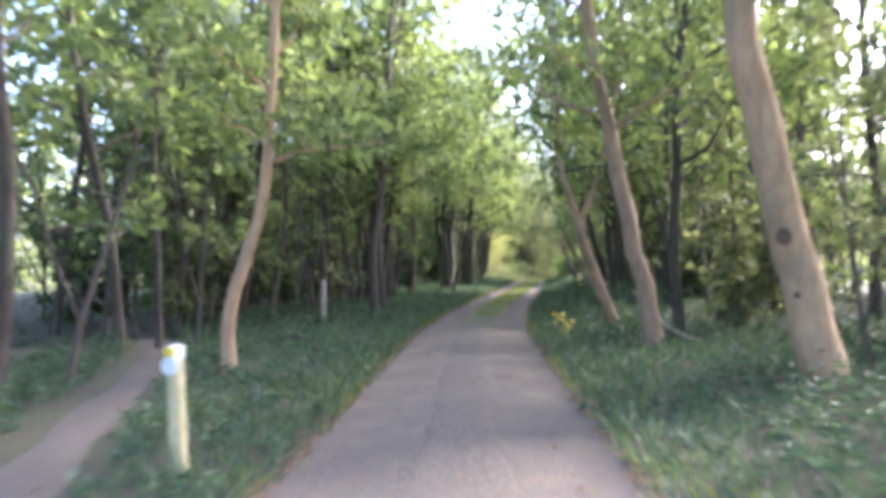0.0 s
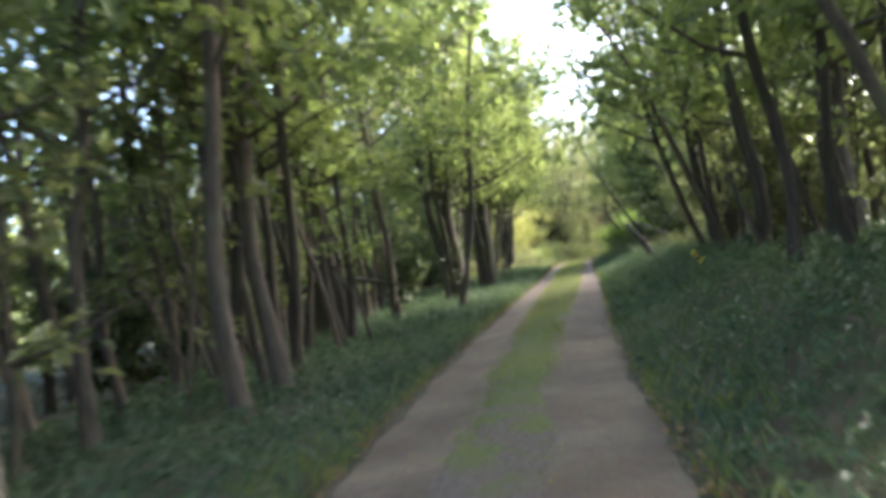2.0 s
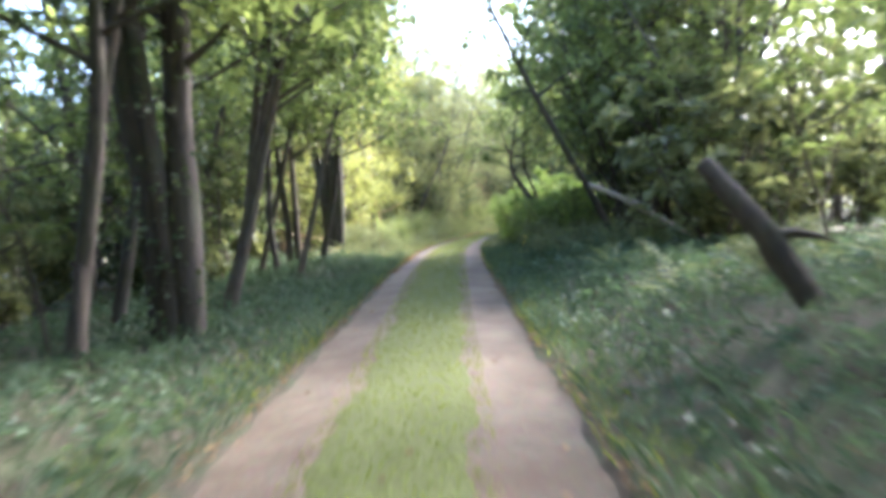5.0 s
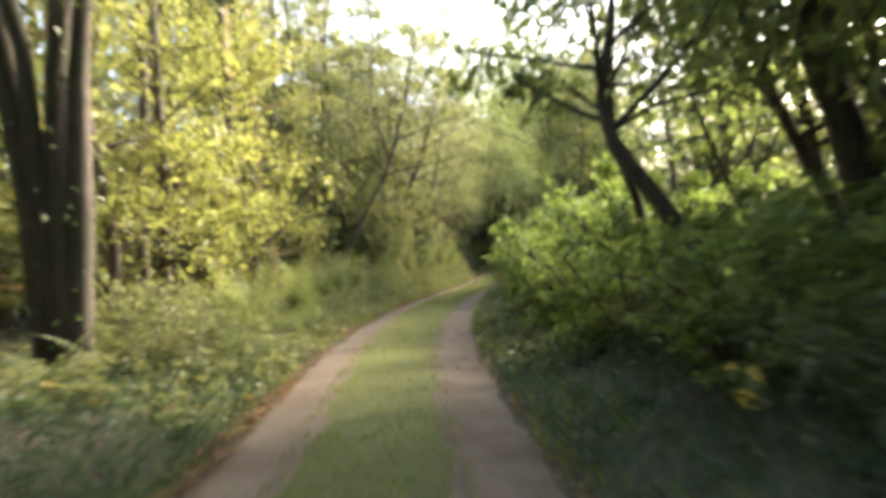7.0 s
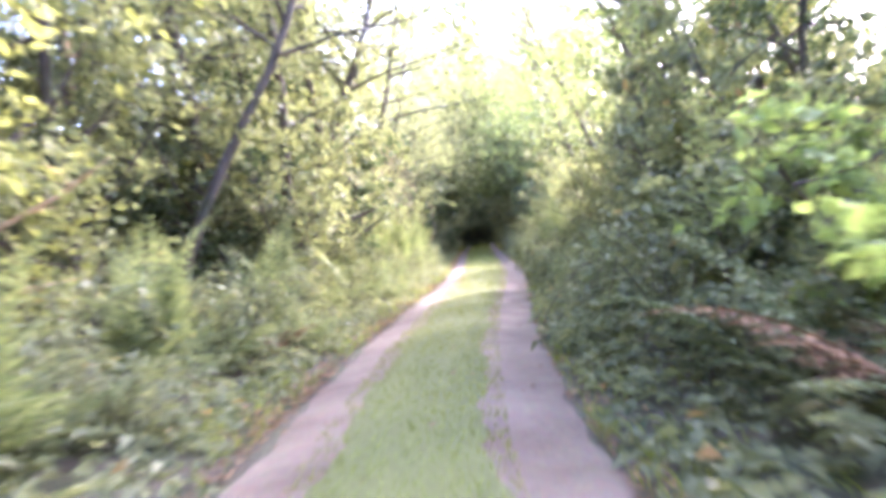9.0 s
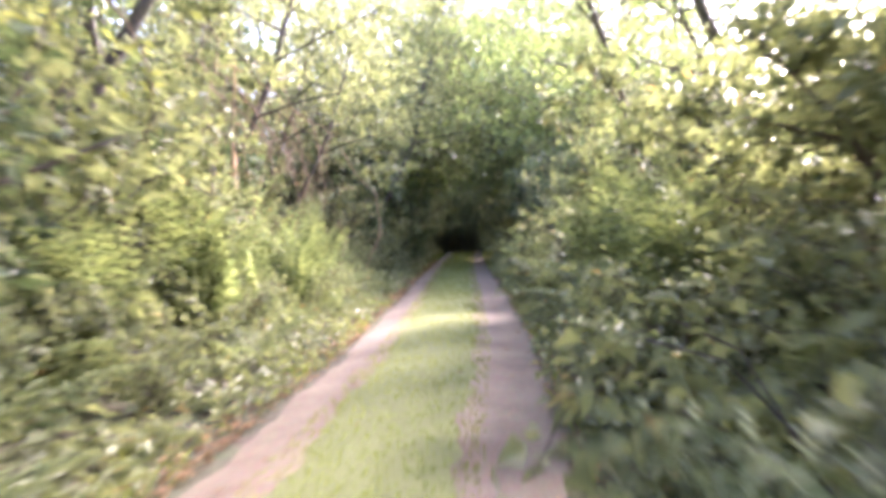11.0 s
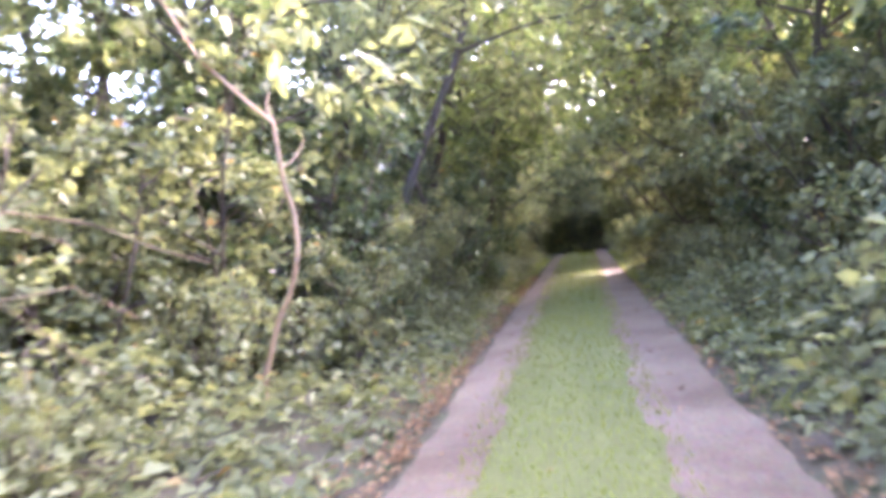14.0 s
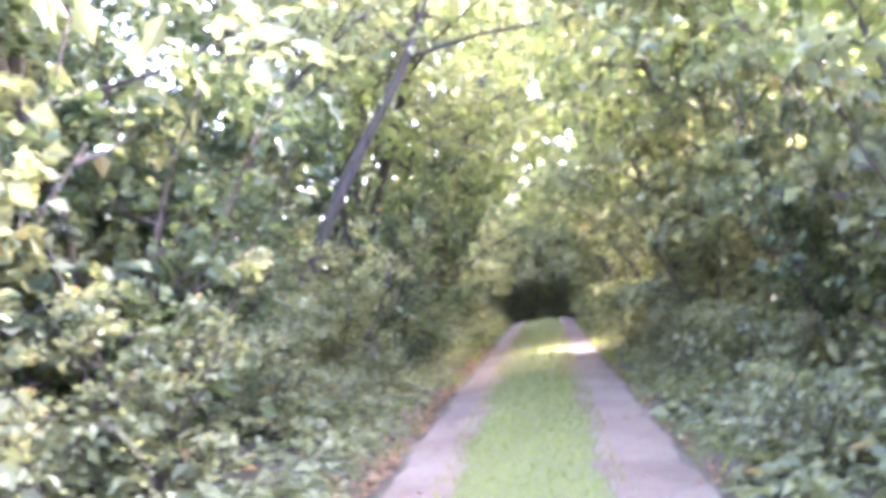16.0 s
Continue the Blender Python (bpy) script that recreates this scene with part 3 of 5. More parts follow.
# Pole-like trunks in the coppice on both sides: x, y, height, lean x, lean y, radius, bark
POLES = (
    (-7.15, 17.6, 12.0, 0.5, 0.2, 0.105, "brown"), (-7.4, 18.8, 12.5, 0.7, 0.2, 0.11, "brown"), (-14.19, 25.18, 11.0, -1.0, 0.0, 0.24, "dark"),
    (-13.64, 23.01, 10.0, -1.6, -0.5, 0.17, "dark"), (-9.95, 25.96, 9.0, -0.5, 0.0, 0.07, "dark"), (-9.52, 24.62, 11.0, 0.6, 0.1, 0.12, "grey"),
    (-10.14, 24.20, 9.0, -1.2, -0.4, 0.08, "dark"), (-11.10, 26.77, 12.0, 0.5, 0.2, 0.22, "grey"), (-0.33, 25.87, 13.0, 0.4, 0.2, 0.27, "dark"),
    (-10.79, 18.29, 10.0, -1.4, 0.3, 0.11, "grey"), (-12.25, 19.51, 11.0, -0.8, 0.4, 0.13, "grey"), (-7.90, 19.15, 9.0, -0.5, 0.2, 0.055, "dark"),
    (-8.86, 21.00, 10.0, 0.2, 0.3, 0.075, "dark"), (-13.23, 15.26, 11.0, -0.6, 0.3, 0.12, "grey"), (-14.92, 17.82, 11.0, -0.6, -0.3, 0.13, "dark"),
    (-9.49, 13.54, 10.0, 0.8, 0.3, 0.07, "grey"), (-8.63, 11.69, 9.0, -0.4, 0.5, 0.06, "grey"), (-11.12, 11.45, 10.0, 0.5, 0.3, 0.09, "grey"),
    (-7.58, 9.84, 9.5, 0.6, 0.3, 0.05, "grey"), (-9.00, 8.17, 9.0, -0.6, 0.2, 0.07, "dark"), (-10.43, 6.29, 10.0, 0.4, 0.2, 0.1, "grey"),
    (-18.42, 57.61, 10.0, 0.4, 0.3, 0.192, "dark"), (-15.47, 52.78, 11.0, 0.2, 0.3, 0.192, "dark"), (-14.34, 47.46, 9.0, -0.9, 0.1, 0.096, "grey"),
    (-16.41, 48.77, 9.5, -1.0, 0.1, 0.108, "grey"), (-18.74, 52.51, 9.5, -0.8, 0.1, 0.12, "grey"), (-19.91, 60.99, 10.0, 0.0, -0.2, 0.24, "grey"),
    (-20.86, 58.92, 11.0, 0.1, -0.2, 0.18, "grey"), (-2.53, 49.86, 10.0, -0.3, 0.2, 0.3, "dark"), (-3.73, 58.95, 8.0, -1.5, -0.4, 0.156, "dark"),
    (-3.90, 53.85, 7.0, -2.4, -0.5, 0.102, "dark"), (-3.61, 55.07, 7.5, -1.9, -0.4, 0.108, "dark"), (-3.94, 51.67, 7.0, -1.9, -0.4, 0.072, "dark"),
    (-2.28, 56.17, 7.5, -2.1, -0.4, 0.096, "dark"), (-2.36, 31.02, 9.5, -0.9, 0.3, 0.15, "dark"), (-1.95, 31.34, 9.0, -0.6, 0.4, 0.11, "dark"),
    (1.25, 32.10, 8.0, 0.7, 0.4, 0.07, "dark"), (2.73, 29.53, 8.5, 0.6, 0.2, 0.08, "grey"), (1.97, 16.07, 12.0, -0.6, 0.3, 0.16, "dark"),
    (2.68, 17.63, 12.0, -0.8, 0.1, 0.13, "dark"), (3.53, 15.78, 12.0, -0.5, 0.2, 0.11, "dark"), (2.02, 20.52, 12.5, -1.0, 0.0, 0.12, "grey"),
    (0.58, 19.88, 9.0, -0.9, 0.2, 0.07, "grey"), (0.13, 22.77, 9.0, -0.5, 0.2, 0.06, "grey"), (4.40, 12.27, 12.0, 0.1, 0.2, 0.17, "dark"),
    (5.62, 13.94, 12.0, -0.2, 0.2, 0.14, "dark"), (-4.13, 53.37, 11.0, -1.1, -0.2, 0.24, "dark"),
)
for x, y, tall, lx, ly, r, bark in POLES:
    wood = {"brown": B_BROWN, "grey": B_GREY, "dark": B_DARK}[bark]
    words = {"brown": "tall brown-barked woodland tree with a high crown", "grey": "slender grey-barked woodland tree", "dark": "dark mossy trunk of a woodland tree"}[bark]
    tree("tree", words, stem_path(x, y, tall, (lx, ly), 0.09 + 0.3 * r), r, wood, L_CANOPY, low=0.34, limbs=13, spread=2.3, per_twig=26, leaf=0.21)


def stem_clump(x, y, stems, tall, r, spread, label, bark, leaf_mat, low=0.35, ivy=0, leaf=0.16, per_twig=40, limbs=9, reach=2.1):
    """Several trunks from one stool."""
    ob = thing("coppice_tree", label, "tree", (x, y, float(height(x, y))), group="woodland trees")
    crowns, woods = [], []
    for k in range(stems):
        a = 6.283 * k / stems + rng.uniform(-0.4, 0.4)
        out = np.array([math.cos(a), math.sin(a)])
        s = np.linspace(0, 1, 7)
        p = np.stack([out[0] * (0.11 + spread * s ** 1.9), out[1] * (0.11 + spread * s ** 1.9), -0.1 + (tall * rng.uniform(0.8, 1.1)) * s], 1)
        p[1:] += rng.normal(0, 0.06, (6, 3))
        v, f = tube(p, r * np.linspace(1.15, 0.3, 7) * rng.uniform(0.6, 1.1), 8, 0.08)
        part("trunk", mesh_from("trunk", v, f, bark, True), ob)
        w, c = crown_on(p, r, low, limbs, reach, per_twig, leaf, 0.55)
        woods.append(w)
        crowns.append(c)
    v, f = joined(woods)
    fine_part("branchwork", (v, f), bark, ob)
    fine_part("crown", joined(crowns), leaf_mat, ob)
    if ivy:
        n = ivy
        hgt = rng.uniform(0.05, 1, n) ** 1.1 * tall * 0.55
        a = rng.uniform(0, 6.283, n)
        rad = 0.26 + spread * (hgt / tall) ** 1.4 * 0.9 + rng.normal(0, 0.08, n)
        at = np.stack([rad * np.cos(a), rad * np.sin(a), hgt], 1)
        v, f = leaves(at, np.stack([np.cos(a), np.sin(a), -0.6 + 0 * a], 1) + rng.normal(0, 0.4, (n, 3)), 0.09, 0.075)
        fine_part("ivy", (v, f), L_DARK, ob, "dark ivy on the stems")
    return ob


stem_clump(-9.77, 32.4, 4, 9.5, 0.16, 1.3, "ivy-clad clump of dark trunks beside the lane", B_DARK, L_CANOPY, ivy=700)
stem_clump(-10.1, 37.2, 4, 9.5, 0.17, 1.2, "ivy-clad clump of dark trunks beside the lane", B_DARK, L_CANOPY, ivy=600)
stem_clump(-13.0, 52.2, 6, 10.5, 0.16, 2.2, "spreading clump of dark stems from one stool", B_DARK, L_YELLOW, low=0.4, ivy=250)
stem_clump(-12.9, 48.3, 2, 8.0, 0.085, 0.5, "brown multi-stemmed tree at the edge of the lane", B_GREY, L_HAZEL)
stem_clump(-13.5, 35.0, 3, 9.0, 0.09, 0.9, "brown multi-stemmed tree at the edge of the lane", B_GREY, L_CANOPY)
stem_clump(-16.0, 21.0, 4, 9.0, 0.13, 1.0, "dark ivy-covered trunks in the wood", B_DARK, L_CANOPY, ivy=900)
stem_clump(-12.1, 16.1, 2, 9.0, 0.12, 0.5, "dark ivy-covered trunks in the wood", B_DARK, L_CANOPY, ivy=900)


def leaning_tree():
    """A dark leaning trunk with a pale broken limb hanging from its fork."""
    ob = thing("leaning_tree", "dark leaning trunk with a pale broken limb hung in its fork", "tree", (-4.85, 44.9, float(height(-4.85, 44.9))), group="woodland trees")
    p = np.array([(0, 0, -0.1), (-0.2, -0.3, 0.6), (-0.5, -0.75, 1.25), (-0.92, -1.15, 2.1), (-1.42, -1.3, 3.2), (-2.0, -1.25, 4.6), (-2.4, -1.2, 6.2)])
    v, f = tube(p, np.linspace(0.085, 0.03, 7), 9, 0.06)
    part("trunk", mesh_from("trunk", v, f, B_DARK, True), ob)
    w, c = crown_on(p, 0.1, 0.6, 8, 1.5, 30, 0.12, 0.55)
    fine_part("branchwork", w, B_DARK, ob)
    fine_part("crown", c, L_CANOPY, ob)
    for pts, r in (([(-0.5, -0.72, 1.32), (0.0, -0.75, 1.08), (0.5, -0.78, 0.74), (1.15, -0.6, 0.36), (1.75, -0.4, 0.05)], (0.046, 0.05, 0.048, 0.04, 0.028)),
                   ([(0.2, -0.76, 1.02), (0.6, -0.9, 0.72), (1.1, -1.0, 0.35), (1.5, -1.1, 0.05)], (0.042, 0.036, 0.03, 0.018))):
        v, f = tube(pts, r, 7, 0.1)
        part("broken_limb", mesh_from("broken_limb", v, f, B_DEAD, True), ob, "pale barkless broken limb")


leaning_tree()


def bent_tree(label, pts, radii, low):
    """A dark trunk that leans over the verge."""
    pts = np.array(pts)
    x, y = float(pts[0, 0]), float(pts[0, 1])
    base = np.array([x, y, float(height(x, y))])
    ob = thing("bent_tree", label, "tree", base, group="woodland trees")
    p = pts - base
    v, f = tube(p, radii, 9, 0.06)
    part("trunk", mesh_from("trunk", v, f, B_DARK, True), ob)
    wood, crown = crown_on(p, 0.08, low, 13, 1.7, 32, 0.14, 0.55)
    fine_part("branchwork", wood, B_DARK, ob)
    fine_part("crown", crown, L_CANOPY, ob)


bent_tree("dark crooked trunk leaning out over the bushes", [(-5.85, 51.3, 0.0), (-6.4, 51.25, 0.85), (-6.9, 51.3, 1.65), (-7.22, 51.4, 2.15), (-7.3, 51.5, 2.6), (-7.15, 51.6, 3.3), (-6.95, 51.8, 4.5), (-6.7, 52.0, 5.8)],
          [0.10, 0.09, 0.082, 0.07, 0.045, 0.035, 0.025, 0.012], 0.45)
bent_tree("slim dark bent stem above the bushes", [(-6.45, 53.5, 0.0), (-6.6, 53.4, 1.1), (-6.76, 53.2, 1.75), (-7.02, 53.1, 2.5), (-6.95, 53.2, 3.3), (-6.8, 53.4, 4.6), (-6.7, 53.6, 6.2)],
          [0.06, 0.053, 0.05, 0.047, 0.042, 0.03, 0.015], 0.5)


def curved_stem():
    """The bare curved stem beside the narrow end of the lane."""
    x, y = -11.05, 89.7
    ob = thing("curved_stem", "bare curved pale stem among the hedge", "stem", (x, y, float(height(x, y))), group="")
    p = np.array([(-0.26, 0.02, -0.05), (-0.15, 0.0, 0.35), (0.0, -0.02, 0.69), (0.13, -0.02, 0.89), (0.21, -0.02, 1.08), (0.25, -0.02, 1.25), (0.26, -0.02, 1.48), (0.22, -0.02, 1.71), (0.21, -0.02, 1.97), (0.21, -0.02, 2.18), (0.07, -0.02, 2.32), (-0.3, 0.0, 2.75), (-0.6, 0.0, 3.4)])
    v, f = tube(p, np.linspace(0.026, 0.013, 13), 8, 0.1)
    part("stem", mesh_from("stem", v, f, B_TAN, True), ob)
    for s, d in ((0.3, (0.5, -0.4, 0.3)), (0.62, (0.5, 0.3, 0.5)), (0.75, (-0.6, 0.2, 0.7))):
        t = bend_path(along(p, s), d, 0.35, 3, 0.0, 0.2)
        v, f = tube(t, (0.01, 0.008, 0.006, 0.003), 5)
        part("twig", mesh_from("twig", v, f, B_TAN, True), ob)


curved_stem()

# Bare brown stems and hanging vines in a gap of the hedge.
for k, y in enumerate(np.concatenate([np.arange(77.0, 81.0, 0.8), np.arange(81.0, 86.4, 0.36)])):
    x = float(centre(y)) - 3.05 + 0.4 * math.sin(7 * y)
    if k % 3:
        pts = bend_path((x, y, 0.3), unit(np.array([0.3 * math.sin(3 * y), 0.3 * math.cos(5 * y), 1.0])), 3.4, 6, 0.0, 0.26)
    else:
        pts = bend_path((x - 0.3, y, 4.2), unit(np.array([0.5, 0.4 * math.sin(4 * y), -0.4])), 3.0, 6, -0.16, 0.26)
    pts[:, 0] = np.minimum(pts[:, 0], float(centre(y)) - 2.3 - 0.1 * np.sin(5 * pts[:, 2]))
    dead_limb("bare_branch", "bare brown twiggy branch hanging in the hedge", pts, [0.016, 0.015, 0.014, 0.012, 0.010, 0.007, 0.004], 12, B_VINE, 1.0)

# ---- the wood behind: repeated trees and shrubs ----


def settle(ob, x, y, turn, size, sink=0.0):
    return copy_thing(ob, Matrix.Translation((x, y, float(height(x, y)) - sink)) @ Matrix.Rotation(turn, 4, 'Z') @ Matrix.Scale(size, 4))


def wood_tree(x, y, tall, r, bark, leaf_mat, label, name="tree", **more):
    return tree(name, label, stem_path(x, y, tall, (rng.uniform(-0.6, 0.6), rng.uniform(-0.6, 0.6)), 0.17), r, bark, leaf_mat, **more)


def shrub(name, label, x, y, stems, tall, spread, leaf_mat, leaf, per_twig, limbs=7, low=0.12, reach=0.9, bark=None, width=0.75, group="shrubs"):
    """A bush of several thin stems, leafy from low down."""
    ob = thing(name, label, "shrub", (x, y, float(height(x, y))), group=group)
    woods, crowns = [], []
    for k in range(stems):
        a = 6.283 * k / stems + rng.uniform(-0.5, 0.5)
        p = bend_path((0.1 * math.cos(a), 0.1 * math.sin(a), -0.08), unit(np.array([math.cos(a) * spread, math.sin(a) * spread, tall])), tall * rng.uniform(0.75, 1.1), 6, 0.02, 0.1)
        v, f = tube(p, np.linspace(0.028, 0.007, 7), 5, 0.05)
        part("stem", mesh_from("stem", v, f, bark or B_GREY, True), ob)
        w, c = crown_on(p, 0.03, low, limbs, reach, per_twig, leaf, width, 0.25, 0.3, twigs=3, bare=0)
        woods.append(w)
        crowns.append(c)
    fine_part("twigwork", joined(woods), bark or B_GREY, ob)
    fine_part("crown", coarse_crown(joined(crowns), leaf), leaf_mat, ob)
    return ob


def scatter(kinds, spots, low=0.85, high=1.15):
    """Copies of the given things over the spots."""
    for x, y in spots:
        k = kinds[int(rng.integers(len(kinds)))]
        settle(k, x, y, rng.uniform(0, 6.283), rng.uniform(low, high))


def spots_in(n, y0, y1, a0, a1, gap, taken):
    """Places between two offsets from the lane's centre, no two closer than gap."""
    out = []
    for _ in range(n * 30):
        if len(out) >= n:
            break
        y, lat = rng.uniform(y0, y1), rng.uniform(a0, a1)
        x = float(centre(y)) + lat
        if all((x - p) ** 2 + (y - q) ** 2 > gap * gap for p, q in taken):
            taken.append((x, y))
            out.append((x, y))
    return out


taken = [(p[0], p[1]) for p in POLES] + [(-9.8, 32.4), (-10.1, 37.2), (-13.0, 52.2), (-12.6, 48.3), (-2.9, 4.0), (-4.9, 7.5), (1.2, 7.8), (-0.3, 11.3), (-7.3, 14.95),
         (-4.6, 5.1), (-6.0, 7.7), (-8.0, 10.4), (-11.0, 13.3), (1.0, 14.7), (-12.1, 16.1)]
POLE_KINDS = [
    wood_tree(-18.0, 12.0, 12.0, 0.12, B_GREY, L_CANOPY, "slender grey-barked woodland tree", low=0.24, limbs=14, spread=2.5, per_twig=29, leaf=0.26, twigs=3),
    wood_tree(-20.0, 22.0, 13.0, 0.15, B_DARK, L_CANOPY, "dark mossy trunk of a woodland tree", low=0.28, limbs=14, spread=2.7, per_twig=29, leaf=0.27, twigs=3),
    wood_tree(-18.5, 31.0, 11.0, 0.08, B_GREY, L_HAZEL, "slender grey-barked woodland tree", low=0.18, limbs=14, spread=2.3, per_twig=29, leaf=0.25, twigs=3),
    wood_tree(8.0, 18.0, 12.5, 0.14, B_DARK, L_CANOPY, "dark mossy trunk of a woodland tree", low=0.24, limbs=14, spread=2.7, per_twig=29, leaf=0.27, twigs=3),
    wood_tree(7.0, 27.0, 11.5, 0.10, B_GREY, L_CANOPY, "slender grey-barked woodland tree", low=0.2, limbs=14, spread=2.5, per_twig=29, leaf=0.25, twigs=3),
]
taken += [(o.location.x, o.location.y) for o in POLE_KINDS]
scatter(POLE_KINDS, spots_in(24, -12, 52, -17, -5.6, 2.1, taken))
# Unseen trees beside the start, added to keep the sun off the road.
scatter(POLE_KINDS, spots_in(6, -8, 10, 5.2, 9, 1.8, taken))
scatter(POLE_KINDS, spots_in(25, -12, 55, 5.8, 13.5, 2.1, taken))

# Trees at the lane's edge whose crowns reach over it.
EDGE_KINDS = [
    wood_tree(-8.3, 20.4, 9.5, 0.075, B_GREY, L_CANOPY, "slim roadside tree with a crown over the lane", low=0.36, limbs=16, spread=3.2, per_twig=32, leaf=0.21, shape=0.2, name="roadside_tree"),
    wood_tree(-0.9, 22.0, 9.0, 0.08, B_DARK, L_CANOPY, "slim roadside tree with a crown over the lane", low=0.34, limbs=16, spread=3.0, per_twig=32, leaf=0.21, shape=0.2, name="roadside_tree"),
]
# Those with y under 4 stand out of view, added to shade the road.
for lat, y, size in ((-5.4, 12.9, 1.1), (-3.9, 16.6, 1.05), (-3.8, 24.4, 1.0), (-3.9, 28.0, 1.1), (-4.2, 41.8, 1.0), (-3.9, 46.5, 0.95),
                     (4.2, 17.4, 1.05), (4.1, 26.6, 1.0), (3.9, 30.0, 0.9),  (4.9, 46.8, 1.05), (5.3, 49.6, 1.05), (6.9, 47.6, 1.1), (6.7, 52.2, 1.0),
                     (-3.4, 20.6, 1.1), (-3.3, 32.0, 1.1), (-3.4, 36.0, 1.1), (3.4, 21.5, 1.1), (6.2, 33.6, 1.0), (6.0, 44.4, 1.0), (-5.6, 9.8, 1.1), (3.6, 13.4, 1.15), (5.4, 23.2, 1.0), (5.9, 26.8, 1.0), (7.0, 29.5, 1.05), (-4.4, 5.4, 1.15), (-4.4, -2.0, 1.1), (4.2, 3.0, 1.1), (-4.6, 2.0, 1.0), (5.2, 9.6, 1.1)):
    settle(EDGE_KINDS[int(lat > 0)], float(centre(y)) + lat, y, rng.uniform(0, 6.28), size)


OVER_KINDS = [
    tree("leaning_tree", "slim tree leaning over the lane with spreading leafy boughs", stem_path(-8.6, 29.2, 9.5, (2.6, 0.3), 0.12), 0.085, B_DARK, L_CANOPY, low=0.38, limbs=18, spread=2.9, per_twig=36, leaf=0.2, shape=0.1),
    tree("leaning_tree", "slim tree leaning over the lane with spreading leafy boughs", stem_path(-10.9, 40.0, 8.5, (2.8, -0.4), 0.12), 0.075, B_BROWN, L_CANOPY, low=0.4, limbs=18, spread=2.7, per_twig=36, leaf=0.19, shape=0.1),
]
for k, (lat, y, size) in enumerate(((-5.2, 14.2, 1.1), (3.9, 18.2, 1.0), (-3.8, 19.4, 1.05), (3.7, 27.6, 1.0), (3.8, 31.2, 1.0), (-5.4, 44.0, 1.05), (-4.2, 38.5, 1.0), (-4.4, 46.6, 0.95), (-3.6, 36.3, 1.1), (-3.5, 41.6, 1.1), (-3.5, 33.6, 1.1), (-3.1, 45.2, 0.95), (-3.2, 48.4, 0.95), (-2.9, 39.4, 1.05),
                                    # These two are never in view: added to block the sun at the start.
                                    (3.9, 2.6, 1.1), (3.8, -3.0, 1.1))):
    settle(OVER_KINDS[k % 2], float(centre(y)) + lat, y, (math.pi if lat > 0 else 0.0) + rng.uniform(-0.5, 0.5), size)
ARCH_KINDS = [
    tree("arching_tree", "small-leaved tree leaning over the narrow end of the lane", stem_path(-13.4, 88.4, 7.5, (2.7, 0.2), 0.12), 0.07, B_DARK, L_HAZEL, low=0.46, limbs=20, spread=2.5, per_twig=50, leaf=0.115, shape=0.1, rise=0.3),
    tree("arching_tree", "small-leaved tree leaning over the narrow end of the lane", stem_path(-4.6, 92.6, 7.0, (-2.6, -0.3), 0.12), 0.065, B_BROWN, L_CANOPY, low=0.46, limbs=20, spread=2.5, per_twig=50, leaf=0.115, shape=0.1, rise=0.3),
]
for lat, y, size in ((-4.5, 74.8, 1.2), (4.6, 72.6, 1.2), (-3.9, 68.0, 1.2), (-3.9, 72.8, 1.25), (-3.9, 76.6, 1.3), (4.0, 78.0, 1.3), (4.1, 84.0, 1.2), (4.4, 68.8, 0.95), (4.7, 75.2, 1.0), (4.9, 81.0, 1.0), (4.6, 65.6, 0.9), (-5.2, 88.6, 1.1), (-3.3, 97.0, 1.4), (3.3, 99.4, 1.4), (-3.2, 101.4, 1.5), (3.2, 103.6, 1.5), (-3.2, 106.0, 1.5), (3.2, 108.6, 1.5), (-3.1, 111.0, 1.5), (3.2, 113.6, 1.5), (-4.4, 82.5, 1.0), (-4.3, 93.4, 1.1), (4.3, 96.8, 1.1), (-4.2, 98.4, 1.15), (4.2, 101.6, 1.15), (-4.0, 103.0, 1.2), (4.0, 106.4, 1.2), (-3.8, 108.0, 1.2), (3.8, 111.0, 1.25), (-3.6, 113.0, 1.3)):
    settle(ARCH_KINDS[int(lat > 0)], float(centre(y)) + lat, y, rng.uniform(-0.8, 0.8), size)


def sapling(x, y, tall, lean, bark, leaf_mat, leaf, label):
    """A thin leaning stem with a few leafy twigs."""
    ob = thing("sapling", label, "sapling", (x, y, float(height(x, y))), group="saplings")
    p = bend_path((0, 0, -0.1), unit(np.array([lean, rng.uniform(-0.1, 0.1), 1.0])), tall, 8, 0.03, 0.07)
    v, f = tube(p, np.linspace(0.034, 0.009, 9), 5, 0.06)
    part("stem", mesh_from("stem", v, f, bark, True), ob)
    q = bend_path(along(p, 0.12), unit(np.array([-0.35, 0.2, 1.0])), tall * 0.7, 6, 0.02, 0.1)
    v, f = tube(q, np.linspace(0.022, 0.006, 7), 5, 0.06)
    part("stem", mesh_from("stem", v, f, bark, True), ob)
    woods, crowns = zip(*(crown_on(s, 0.03, 0.16, 8, 0.9, 12, leaf * 1.08, 0.6, 0.2, 0.1, twigs=2, bare=0) for s in (p, q)))
    fine_part("twigwork", joined(woods), bark, ob)
    fine_part("crown", joined(crowns), leaf_mat, ob)
    return ob


